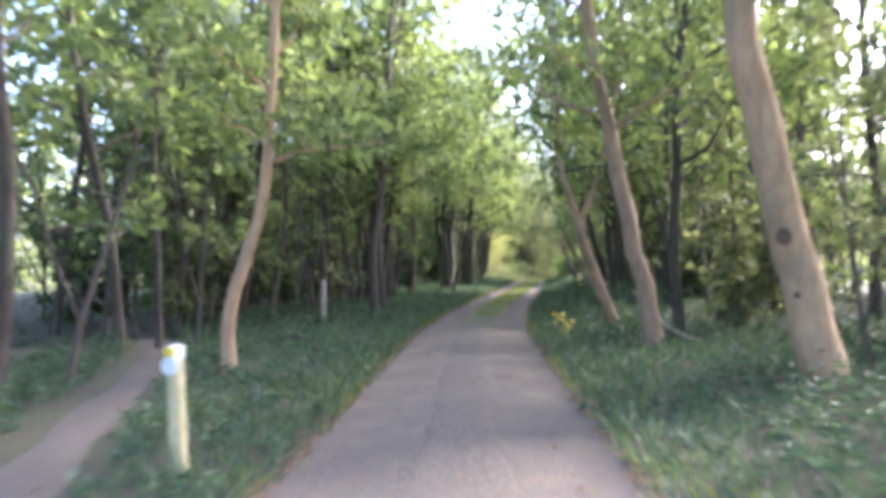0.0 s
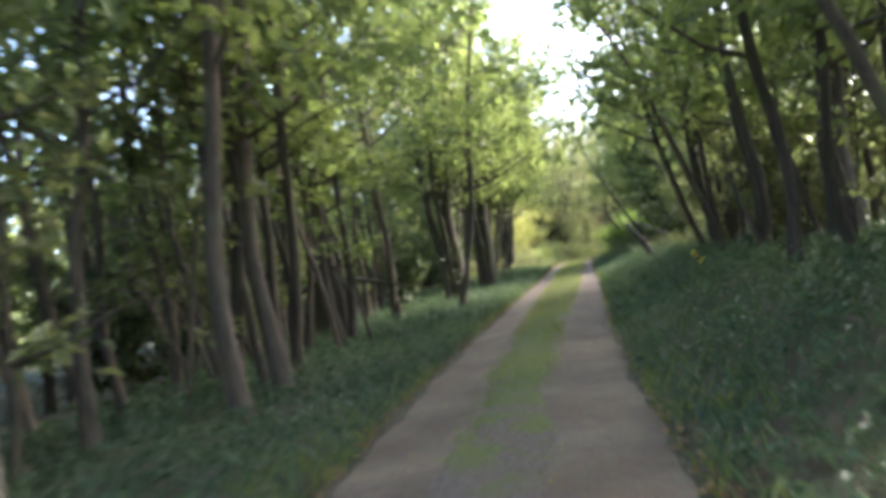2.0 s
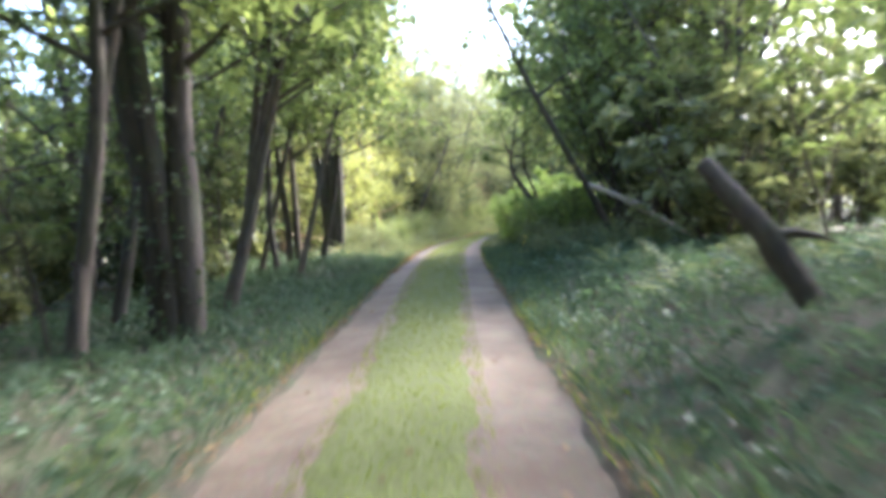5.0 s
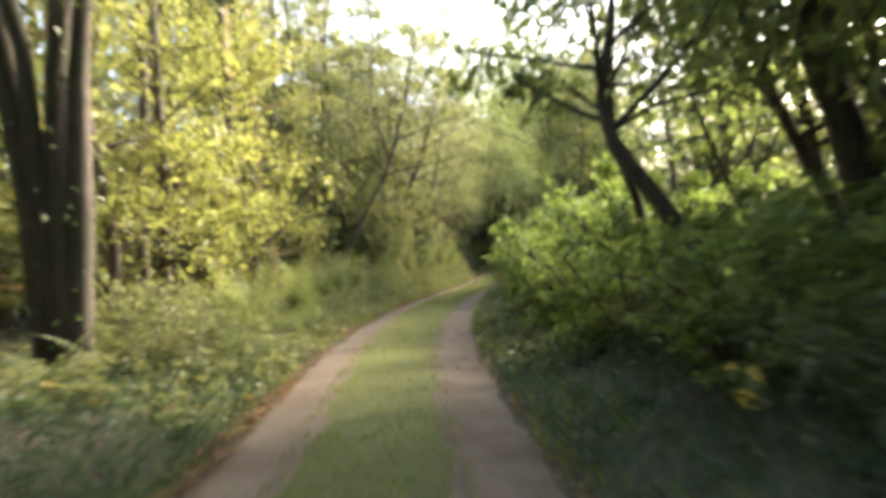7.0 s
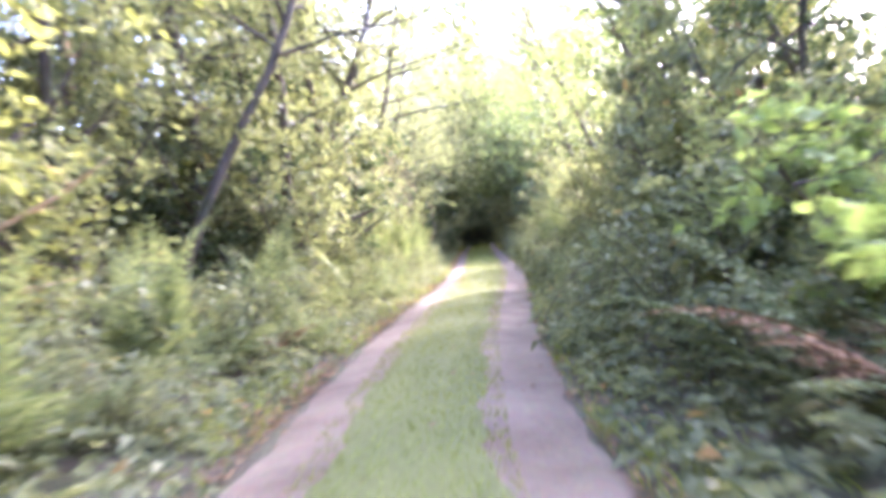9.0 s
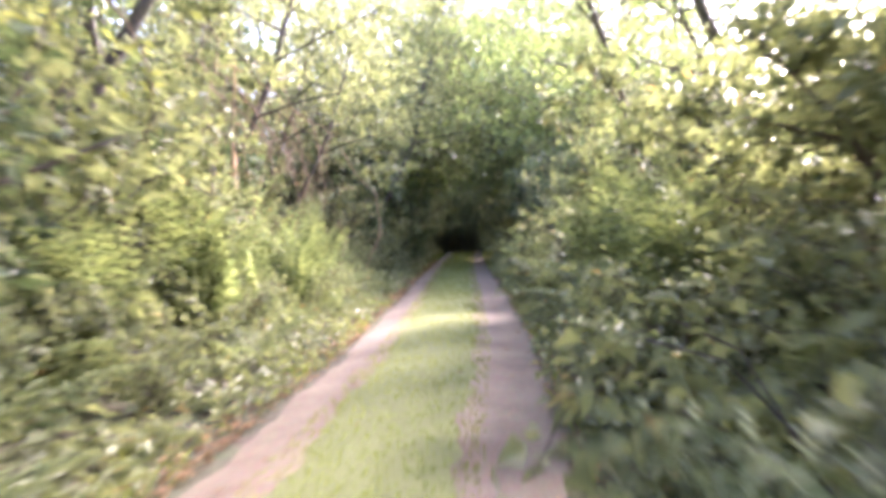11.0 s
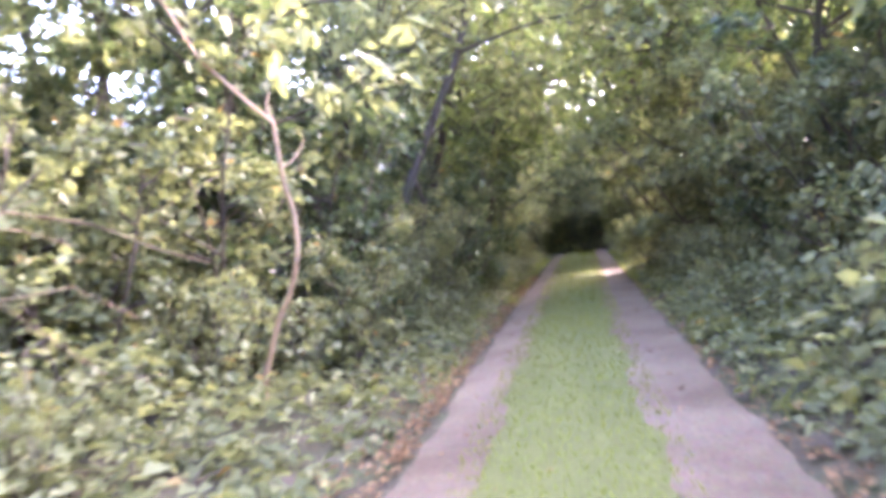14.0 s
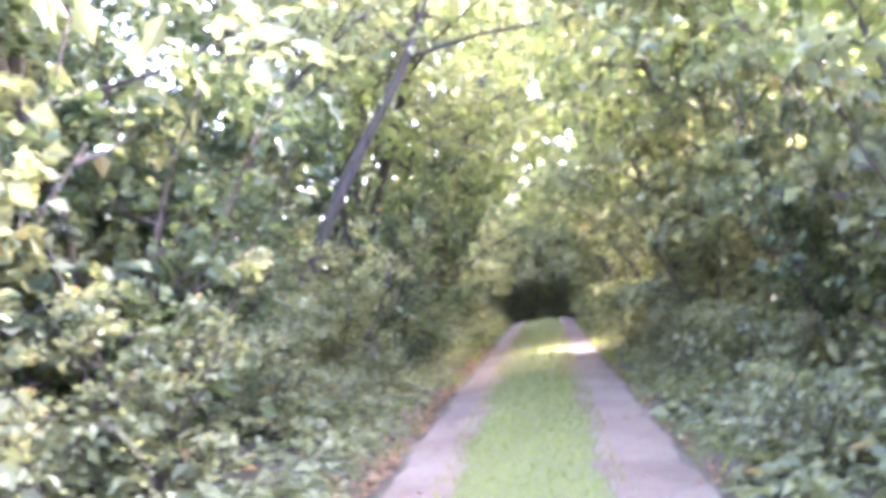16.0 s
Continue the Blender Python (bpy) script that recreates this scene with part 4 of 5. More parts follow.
SAPLING_KINDS = [
    sapling(-9.2, 16.2, 5.5, 0.15, B_BROWN, L_CANOPY, 0.15, "thin brown sapling among the trunks"),
    sapling(-8.0, 22.6, 6.5, -0.2, B_DARK, L_CANOPY, 0.16, "thin dark leaning sapling among the trunks"),
    sapling(-11.0, 21.8, 5.0, 0.3, B_BROWN, L_HAZEL, 0.15, "thin brown sapling among the trunks"),
    sapling(1.9, 18.9, 6.5, -0.3, B_DARK, L_CANOPY, 0.16, "thin dark leaning sapling among the trunks"),
]
thin = [(o.location.x, o.location.y) for o in SAPLING_KINDS] + [(-4.6, 5.1), (-6.0, 7.7), (-8.0, 10.4), (-11.0, 13.3), (-2.9, 4.0), (-7.3, 15.0), (-4.9, 7.5)]
scatter(SAPLING_KINDS, spots_in(85, 6, 50, -13.5, -3.6, 0.85, thin), 0.75, 1.3)
scatter(SAPLING_KINDS, spots_in(60, 8, 46, 4.2, 13, 0.95, thin), 0.75, 1.3)
scatter(SAPLING_KINDS[1:2] + SAPLING_KINDS[3:], spots_in(28, 45, 58, 5.0, 10, 0.7, thin), 0.8, 1.4)
scatter(SAPLING_KINDS, spots_in(14, 84, 104, -8, -3.4, 0.9, thin), 0.7, 1.1)
scatter(SAPLING_KINDS, spots_in(14, 84, 104, 3.4, 8, 0.9, thin), 0.7, 1.1)

SLENDER_KINDS = [
    wood_tree(-8.6, 17.2, 8.5, 0.06, B_BROWN, L_CANOPY, "slender brown stem crowded among its neighbours", low=0.42, limbs=8, spread=1.3, per_twig=22, leaf=0.14, name="slender_tree", sides=7),
    wood_tree(-9.4, 19.4, 9.5, 0.075, B_GREY, L_CANOPY, "slender dark stem crowded among its neighbours", low=0.45, limbs=8, spread=1.4, per_twig=22, leaf=0.14, name="slender_tree", sides=7),
    wood_tree(-8.2, 21.8, 8.0, 0.05, B_BROWN, L_HAZEL, "slender brown stem crowded among its neighbours", low=0.4, limbs=8, spread=1.2, per_twig=22, leaf=0.14, name="slender_tree", sides=7),
]
for k, (x, y) in enumerate(spots_in(30, 13.5, 31, -9.0, -3.6, 0.8, thin) + spots_in(18, 13, 34, 3.8, 9.5, 0.9, thin)):
    settle(SLENDER_KINDS[k % 3], x, y, rng.uniform(0, 6.28), rng.uniform(0.85, 1.2))

# Sunlit trees on the far side of the bend, and the leafy walls beyond.
SUNLIT_KINDS = [
    wood_tree(-15.2, 60.0, 10.5, 0.10, B_GREY, L_YELLOW, "yellow-green leafy tree with foliage down to the verge", low=0.08, limbs=24, spread=2.1, per_twig=40, leaf=0.14, shape=0.4, rise=0.1, name="leafy_tree"),
    wood_tree(-14.6, 64.6, 9.5, 0.08, B_PALE, L_YELLOW, "yellow-green leafy tree with foliage down to the verge", low=0.06, limbs=24, spread=2.0, per_twig=40, leaf=0.135, shape=0.3, rise=0.1, name="leafy_tree"),
    wood_tree(-16.6, 67.6, 10.5, 0.10, B_GREY, L_HAZEL, "leafy green woodland tree at the lane's edge", low=0.06, limbs=24, spread=2.2, per_twig=42, leaf=0.14, shape=0.3, rise=0.1, name="leafy_tree"),
]
WALL_KINDS = SUNLIT_KINDS[2:] + [
    wood_tree(-4.8, 69.0, 8.5, 0.08, B_GREY, L_HAZEL, "leafy green woodland tree at the lane's edge", low=0.05, limbs=24, spread=2.2, per_twig=44, leaf=0.13, shape=0.2, rise=0.1, name="leafy_tree"),
    wood_tree(-14.4, 73.0, 9.0, 0.09, B_DARK, L_DARK, "dense dark green tree at the lane's edge", low=0.06, limbs=24, spread=2.2, per_twig=44, leaf=0.13, shape=0.25, rise=0.1, name="leafy_tree"),
]
taken += [(o.location.x, o.location.y) for o in SUNLIT_KINDS + WALL_KINDS]
scatter(SUNLIT_KINDS, spots_in(19, 54.5, 72, -9.5, -4.0, 1.5, taken), 0.9, 1.15)
scatter(WALL_KINDS, spots_in(18, 71, 98, -8.5, -4.6, 1.5, taken), 0.9, 1.15)
scatter(WALL_KINDS, spots_in(6, 62, 73, 5.6, 9.5, 1.6, taken), 0.8, 1.0)
scatter(WALL_KINDS, spots_in(6, 74, 92, 5.2, 8.6, 2.0, taken), 0.72, 0.86)
scatter(WALL_KINDS, spots_in(6, 71, 79, 7.5, 11, 1.6, taken), 0.7, 0.8)
scatter(WALL_KINDS, spots_in(8, 90, 101, 4.6, 8.0, 1.6, taken), 0.8, 0.95)
scatter(POLE_KINDS, spots_in(9, 56, 105, -22, -11, 2.8, taken))
scatter(WALL_KINDS, spots_in(9, 56, 86, -13, -9, 1.8, taken), 1.0, 1.25)
scatter(POLE_KINDS, spots_in(5, 58, 72, 9, 22, 2.8, taken), 0.45, 0.55)
scatter(POLE_KINDS, spots_in(9, 94, 112, 8, 20, 2.2, taken), 0.55, 0.7)
# Hidden behind the right wall; added so their height sets how much sun enters.
scatter(POLE_KINDS, spots_in(10, 74, 90, 10, 18, 2.0, taken), 0.5, 0.6)
scatter(POLE_KINDS, spots_in(6, 97, 122, -10, -4.0, 2.0, taken), 1.1, 1.3)
scatter(POLE_KINDS, spots_in(5, 97, 122, 4.0, 11, 2.0, taken), 1.0, 1.2)
# The last six are added right of the lane's end to block the sun.
scatter(POLE_KINDS, [(-9.5, 121.5), (-7.0, 122.5), (-4.0, 122.0), (-8.2, 125.5), (-5.5, 126.0), (-12.0, 124.0), (-2.0, 118.0), (0.5, 120.5), (3.0, 119.0), (1.0, 124.5), (4.5, 123.0), (-1.0, 115.5)], 1.2, 1.5)

for k, (lat, y, size) in enumerate(((-5.0, 66.5, 1.15), (-5.4, 69.5, 1.2), (-5.2, 73.0, 1.2), (-6.6, 76.5, 1.25), (-5.6, 80.0, 1.2), (4.9, 70.5, 0.85), (-4.7, 92.4, 0.85), (-5.6, 91.0, 0.9), (-4.0, 94.2, 0.8), (-6.6, 89.6, 0.95), (-5.0, 96.0, 0.9), (-6.4, 84.0, 1.15), (-7.6, 86.5, 1.2), (-6.0, 88.8, 1.15), (-7.2, 91.5, 1.2), (5.6, 98.0, 1.25), (4.8, 101.5, 1.3), (-4.8, 99.5, 1.3), (-5.0, 104.0, 1.3), (5.0, 105.5, 1.3), (6.4, 94.5, 1.2))):
    settle(WALL_KINDS[k % 3], float(centre(y)) + lat, y, 2.1 * k, size)

for k, (lat, y, size) in enumerate(((-4.6, 57.6, 1.2), (-5.0, 61.6, 1.3), (-5.2, 65.2, 1.35), (-7.4, 59.4, 1.35), (-7.8, 63.6, 1.4))):
    settle(SUNLIT_KINDS[k % 2], float(centre(y)) + lat, y, 1.4 * k, size)
settle(SUNLIT_KINDS[1], -6.7, 66.6, 0.8, 0.65)
settle(SUNLIT_KINDS[0], -13.0, 75.4, 2.4, 0.9)
settle(WALL_KINDS[1], -5.5, 75.0, 0.6, 0.95)
settle(WALL_KINDS[0], -12.7, 70.6, 1.9, 1.0)
settle(WALL_KINDS[0], -12.5, 73.2, 4.0, 1.0)
for k, (x, y, size) in enumerate(((-15.8, 49.6, 0.95), (-17.4, 53.0, 1.0), (-16.4, 46.0, 0.9), (-18.6, 48.6, 1.05))):
    settle(WALL_KINDS[2], x, y, 1.1 * k, size)
# (4.0, 112.6), (3.2, 115.4) and (5.6, 109.0) are sun blockers added for the lane's end.
for k, (lat, y, size) in enumerate(((-3.3, 103.4, 1.45), (-3.0, 108.6, 1.5), (-3.4, 113.2, 1.5), (3.9, 98.4, 1.3), (3.6, 104.4, 1.4), (3.4, 110.4, 1.45), (7.4, 67.4, 1.1), (9.4, 71.0, 1.15), (8.4, 63.8, 1.0), (6.2, 91.4, 1.15), (4.0, 112.6, 1.2), (3.2, 115.4, 1.2), (5.6, 109.0, 1.1), (3.7, 67.2, 0.62), (3.8, 69.6, 0.65), (4.0, 72.0, 0.68), (4.0, 64.8, 0.6), (4.2, 74.6, 0.62),
                                    (-1.2, 119.6, 1.3), (0.8, 121.0, 1.25), (-3.2, 121.4, 1.35), (-0.4, 123.6, 1.4), (2.4, 119.4, 1.2), (-2.2, 117.4, 1.2))):
    settle(WALL_KINDS[0 if lat < 0 else 2], float(centre(y)) + lat, y, 2.9 * k, size)


HAZEL_KINDS = [
    shrub("hazel_bush", "leafy green hazel bush under the trees", -14.5, 10.0, 5, 3.6, 1.4, L_HAZEL, 0.245, 13, low=0.1, reach=1.2),
    shrub("hazel_bush", "leafy green hazel bush under the trees", 6.6, 22.0, 5, 3.0, 1.6, L_HAZEL, 0.235, 13, low=0.08, reach=1.1),
    shrub("holly_bush", "dense dark green bush under the trees", -18.0, 27.0, 5, 3.2, 1.2, L_DARK, 0.22, 14, low=0.06, reach=1.0),
]
near = []
scatter(HAZEL_KINDS, spots_in(14, -4, 54, -17, -9.5, 2.4, near), 0.9, 1.5)
scatter(HAZEL_KINDS, spots_in(6, -4, 56, 7.5, 11, 2.5, near), 0.7, 1.1)
scatter(HAZEL_KINDS, spots_in(8, 30, 52, 4.2, 9, 2.4, near), 0.6, 1.0)
scatter(HAZEL_KINDS, spots_in(15, 12, 50, -9.5, -4.4, 2.0, near), 0.5, 0.9)
scatter(HAZEL_KINDS, spots_in(9, 10, 32, 4.6, 7.5, 2.0, near), 0.5, 0.8)
scatter(HAZEL_KINDS, spots_in(12, 44, 76, 8.5, 15, 1.9, near), 0.9, 1.3)
scatter(HAZEL_KINDS[2:], spots_in(4, 44, 56, 6.0, 9.5, 1.8, near), 0.7, 1.0)
scatter(HAZEL_KINDS, spots_in(9, 44, 64, -17, -9, 2.0, near), 0.8, 1.2)
scatter(HAZEL_KINDS, spots_in(6, 44, 53, -9, -5.2, 1.5, near), 0.7, 1.0)
scatter(HAZEL_KINDS, spots_in(10, 56, 84, -20, -8, 3.0, near), 1.0, 1.7)
scatter(HAZEL_KINDS, spots_in(8, 62, 84, 8, 20, 3.0, near), 0.9, 1.4)

# ---- hedges that close in on the lane ----
HEDGE_KINDS = [
    shrub("hedge_bush", "tall leafy hazel bush beside the lane", -12.6, 76.0, 6, 3.4, 1.2, L_HAZEL, 0.125, 23, low=0.03, reach=1.0, group="lane hedge", limbs=8),
    shrub("hedge_bush", "tall leafy hazel bush beside the lane", -5.9, 78.0, 6, 3.0, 1.3, L_BRAMBLE, 0.115, 23, low=0.03, reach=1.0, group="lane hedge", limbs=8),
    shrub("hedge_bush", "dense dark green bush at the lane's edge", -12.0, 94.0, 6, 3.6, 1.1, L_DARK, 0.13, 22, low=0.03, reach=1.0, group="lane hedge", limbs=7),
]
hedge = [(o.location.x, o.location.y) for o in HEDGE_KINDS]
scatter(HEDGE_KINDS, spots_in(8, 69, 79.5, -3.9, -2.8, 1.0, hedge), 0.75, 1.0)
scatter(HEDGE_KINDS, spots_in(5, 80, 87, -5.2, -4.2, 1.0, hedge), 0.75, 1.0)
scatter(HEDGE_KINDS, spots_in(6, 90.2, 96, -3.9, -2.8, 1.0, hedge), 0.75, 1.05)
scatter(HEDGE_KINDS, spots_in(3, 87.6, 90.2, -4.4, -3.5, 0.9, hedge), 0.8, 1.0)
scatter(HEDGE_KINDS, spots_in(21, 64, 96, 2.7, 3.9, 1.0, hedge), 0.7, 1.0)
scatter(HEDGE_KINDS, spots_in(8, 96, 118, -3.0, -2.1, 1.6, hedge), 0.8, 1.1)
scatter(HEDGE_KINDS, spots_in(8, 96, 118, 2.1, 3.0, 1.6, hedge), 0.8, 1.1)
scatter(HEDGE_KINDS, spots_in(9, 84, 112, -8.5, -4.0, 1.8, hedge), 0.9, 1.35)
scatter(HEDGE_KINDS, spots_in(9, 84, 112, 4.0, 8.5, 1.8, hedge), 0.9, 1.35)
scatter(HEDGE_KINDS[:2], spots_in(15, 63, 93, 2.35, 2.9, 1.5, hedge), 0.5, 0.65)
scatter(HEDGE_KINDS[:2], spots_in(5, 91, 97, -2.7, -2.1, 1.0, hedge), 0.45, 0.6)

# The tunnel at the end of the lane: low trees whose crowns meet overhead.
TUNNEL_KINDS = [
    wood_tree(-12.2, 92.5, 5.0, 0.06, B_DARK, L_HAZEL, "low arching tree whose crown closes over the lane", low=0.56, limbs=16, spread=2.9, per_twig=31, leaf=0.2, shape=0.1, rise=0.2, name="arching_tree"),
    wood_tree(-5.9, 93.5, 4.8, 0.06, B_DARK, L_CANOPY, "low arching tree whose crown closes over the lane", low=0.56, limbs=16, spread=2.9, per_twig=31, leaf=0.2, shape=0.1, rise=0.2, name="arching_tree"),
]
for k, y in enumerate(np.arange(95.0, 113, 3.0)):
    for side in (-1, 1):
        settle(TUNNEL_KINDS[(k + (side > 0)) % 2], float(centre(y)) + side * rng.uniform(2.7, 3.3), float(y) + rng.uniform(-0.6, 0.6) + (0.8 if side > 0 else 0), rng.uniform(0, 6.28), rng.uniform(0.95, 1.15))
# Bushes added across the lane to shut out the light at its end.
scatter(HEDGE_KINDS, [(-8.9, 117.6), (-7.6, 118.0), (-6.2, 118.6), (-10.2, 118.2), (-4.6, 119.5), (-8.2, 120.6), (-11.4, 119.5)], 1.3, 1.6)
scatter(HEDGE_KINDS, [(float(x), 121.5 + 0.8 * math.sin(7 * x)) for x in np.arange(-12.0, -2.0, 0.9)], 1.1, 1.5)
scatter(HEDGE_KINDS, spots_in(9, 90, 104, 3.8, 6.8, 1.1, hedge), 0.8, 1.1)
scatter(HEDGE_KINDS, spots_in(6, 88, 104, -6.8, -3.8, 1.1, hedge), 0.8, 1.1)
# A nearer row, added on the lane itself to keep its end dark.
scatter(HEDGE_KINDS[:2], [(-7.2, 117.2), (-6.6, 117.8), (-7.0, 119.2), (-9.5, 115.6), (-8.7, 115.9), (-7.9, 115.6), (-7.1, 116.0)], 0.8, 1.0)

ROAD_BUSH = shrub("roadside_bush", "rounded leafy bush overhanging the wheel track", -7.35, 56.9, 9, 1.9, 1.5, L_ELDER, 0.105, 17, low=0.03, reach=0.75, group="shrubs")
for x, y, t, s in ((-6.5, 50.3, 2.0, 0.75), (-5.8, 49.6, 4.4, 0.85), (-5.4, 51.4, 1.2, 0.9), (-6.7, 58.4, 1.0, 1.1), (-6.4, 55.6, 2.2, 0.95), (-6.0, 60.0, 0.5, 1.3), (-5.6, 57.4, 3.1, 1.4), (-6.6, 62.2, 4.0, 1.05), (-7.3, 54.4, 2.7, 0.8), (-7.55, 57.2, 5.0, 0.85), (-7.6, 59.4, 0.9, 0.75), (-6.9, 52.6, 3.6, 0.8)):
    settle(ROAD_BUSH, x, y, t, s)

for k, (x, y, s) in enumerate(((-3.2, 49.2, 0.8), (-1.6, 51.4, 0.9), (-2.9, 52.4, 0.85), (-0.4, 48.4, 0.9), (-3.4, 46.4, 0.75))):
    settle(EDGE_KINDS[k % 2], x, y, 1.7 * k, s)
for k, (x, y, s) in enumerate(((0.4, 52.2, 0.95), (-1.0, 55.0, 0.9))):
    settle(WALL_KINDS[2], x, y, 1.3 * k, s)
for k, (x, y, s) in enumerate(((-4.6, 47.2, 1.1), (-4.1, 48.1, 1.25), (-3.7, 47.3, 1.2), (-4.3, 49.6, 1.2), (-3.8, 50.4, 1.3), (-3.2, 48.4, 1.2), (-2.6, 47.8, 1.3), (-3.4, 51.2, 1.25), (-2.4, 49.4, 1.2), (-4.4, 51.0, 1.1), (-1.7, 48.9, 1.3), (-2.9, 46.0, 1.1))):
    settle(SAPLING_KINDS[1 + 2 * (k % 2)], x, y, 0.5 * math.sin(5.0 * k), s)
for k, (x, y, s) in enumerate(((4.4, 33.0, 0.95), (5.8, 30.0, 1.0), (8.2, 24.5, 1.0), (6.4, 19.2, 0.9))):
    settle(WALL_KINDS[k % 2], x, y, 1.9 * k, s)


def far_woods(n, y0, y1, a0, a1, tall, scale=1.0):
    """The closed mass of foliage deep in the wood."""
    y, lat = rng.uniform(y0, y1, n), rng.uniform(a0, a1, n)
    x = np.clip(centre(y), -12, 12) + lat
    z = height(x, y) + tall * rng.uniform(0, 1, n) ** 1.2
    way = rng.normal(0, 1, (n, 3)) * np.array([1, 1, 0.5])
    ln = rng.uniform(0.4, 0.9, n) * scale
    ob = new("far_woods", mesh_from("far_woods", *leaves(np.stack([x, y, z], 1), way, ln, ln * 0.5), L_HAZEL))
    tagged(ob, "dense dim green foliage deep in the wood", "woodland", kind="stuff")


def outer_woods(n, a0, a1):
    """Treetops of the woodland all round, down to the ground."""
    y, lat = rng.uniform(-45, 175, n), rng.uniform(a0, a1, n)
    x = np.clip(centre(y), -12, 12) + lat
    z = height(x, y) + rng.uniform(0.3, 11, n) ** 1.0
    ln = rng.uniform(1.0, 2.0, n)
    ob = new("far_woods", mesh_from("far_woods", *leaves(np.stack([x, y, z], 1), rng.normal(0, 1, (n, 3)) * np.array([1, 1, 0.4]), ln, ln * 0.6), L_CANOPY))
    tagged(ob, "dense dim green foliage deep in the wood", "woodland", kind="stuff")


outer_woods(9000, -75, -30)
outer_woods(9000, 30, 75)
far_woods(13000, -25, 130, -32, -23, 10)
far_woods(11000, -25, 130, 23, 32, 8)
far_woods(8000, 122, 132, -24, 24, 9)
far_woods(3500, 120, 132, -14, 14, 17)
far_woods(5000, 80, 110, -20, -10.5, 9, 0.55)
# Unseen foliage behind the start, added to block light from the horizon.
far_woods(5000, -30, -16, -26, 26, 11)

# ---- bramble mounds ----


def bramble(x, y, canes, reach, tall, leaf, count):
    ob = thing("bramble_bush", "tangled bramble mound with toothed green leaves", "bramble", (x, y, float(height(x, y))), group="brambles")
    wood, at, way = [], [], []
    for k in range(canes):
        a = 6.283 * k / canes + rng.uniform(-0.4, 0.4)
        s = np.linspace(0, 1, 8)
        r, h = reach * rng.uniform(0.6, 1.15), tall * rng.uniform(0.7, 1.15)
        p = np.stack([math.cos(a) * r * s, math.sin(a) * r * s, h * np.sin(s * 2.7) - 0.02], 1) + rng.normal(0, 0.03, (8, 3))
        wood.append(tube(p, np.linspace(0.007, 0.003, 8), 3, 0, False))
        n = count // canes
        sp = np.stack([along(p, v) for v in rng.uniform(0.08, 1, n)]) + rng.normal(0, 0.08, (n, 3))
        at.append(sp)
        way.append(np.tile([math.cos(a), math.sin(a), 0.1], (n, 1)) + rng.normal(0, 0.8, (n, 3)))
    at, way = np.concatenate(at), np.concatenate(way)
    at[:, 2] = np.maximum(at[:, 2], 0.03)
    ln = leaf * rng.uniform(0.6, 1.3, len(at))
    fine_part("canework", joined(wood), B_GREY, ob)
    fine_part("foliage", leaves(at, way, ln, ln * 0.72, 0.2, 1.1), L_BRAMBLE, ob)
    return ob


BRAMBLE_KINDS = [bramble(-12.6, 56.0, 13, 0.9, 0.65, 0.085, 620), bramble(-12.4, 72.5, 14, 1.0, 0.9, 0.085, 760), bramble(-6.9, 72.0, 12, 0.85, 0.75, 0.08, 620)]
mounds = [(o.location.x, o.location.y) for o in BRAMBLE_KINDS]
scatter(BRAMBLE_KINDS, spots_in(34, 52, 92, -3.6, -1.75, 0.75, mounds), 0.7, 1.1)
scatter(BRAMBLE_KINDS, spots_in(34, 61, 92, 1.75, 3.4, 0.75, mounds), 0.75, 1.2)
scatter(BRAMBLE_KINDS, spots_in(16, 34, 60, 2.2, 4.0, 0.9, mounds), 0.6, 0.9)
scatter(BRAMBLE_KINDS, spots_in(14, 92, 116, -2.6, -1.5, 0.8, mounds), 0.6, 0.9)
scatter(BRAMBLE_KINDS, spots_in(14, 92, 116, 1.5, 2.6, 0.8, mounds), 0.6, 0.9)

# ---- ferns ----


def frond_mesh(length, pairs, leaf_mat):
    """A bracken frond: an arching rib with tapering pairs of toothed pinnae."""
    s = np.linspace(0, 1, 9)
    rib = np.stack([0 * s, length * s, length * (0.75 * s - 0.62 * s ** 2)], 1)
    pieces = [tube(rib, np.linspace(0.006, 0.0015, 9), 3, 0, False)]
    at, way, ln = [], [], []
    for k in range(pairs):
        u = 0.22 + 0.78 * k / pairs
        big = length * 0.36 * (1 - u) ** 0.8 + 0.015
        for side in (-1, 1):
            o = along(rib, u)
            d = np.array([side * 1.0, 0.45, -0.12])
            for m in range(4):
                at.append(o + unit(d) * big * m * 0.24)
                way.append(d + np.array([0, (0.8 if m % 2 else -0.35), 0]) * 0.9)
                ln.append(big * (0.46 - 0.06 * m))
    at, way, ln = np.array(at), np.array(way), np.array(ln)
    pieces.append(leaves(at, way, ln, ln * 0.42, 0.1, 3.0))
    return mesh_from("frond", *joined(pieces), leaf_mat)


FRONDS = [frond_mesh(0.75, 9, L_FERN), frond_mesh(0.95, 10, L_FERN), frond_mesh(0.6, 8, L_FERN)]
TALL_FRONDS = [frond_mesh(1.5, 14, L_FERN), frond_mesh(1.7, 15, L_FERN), frond_mesh(1.3, 13, L_FERN)]
DRY_FRONDS = [frond_mesh(0.7, 9, L_LITTER), frond_mesh(0.9, 9, L_LITTER), frond_mesh(0.6, 8, L_LITTER)]


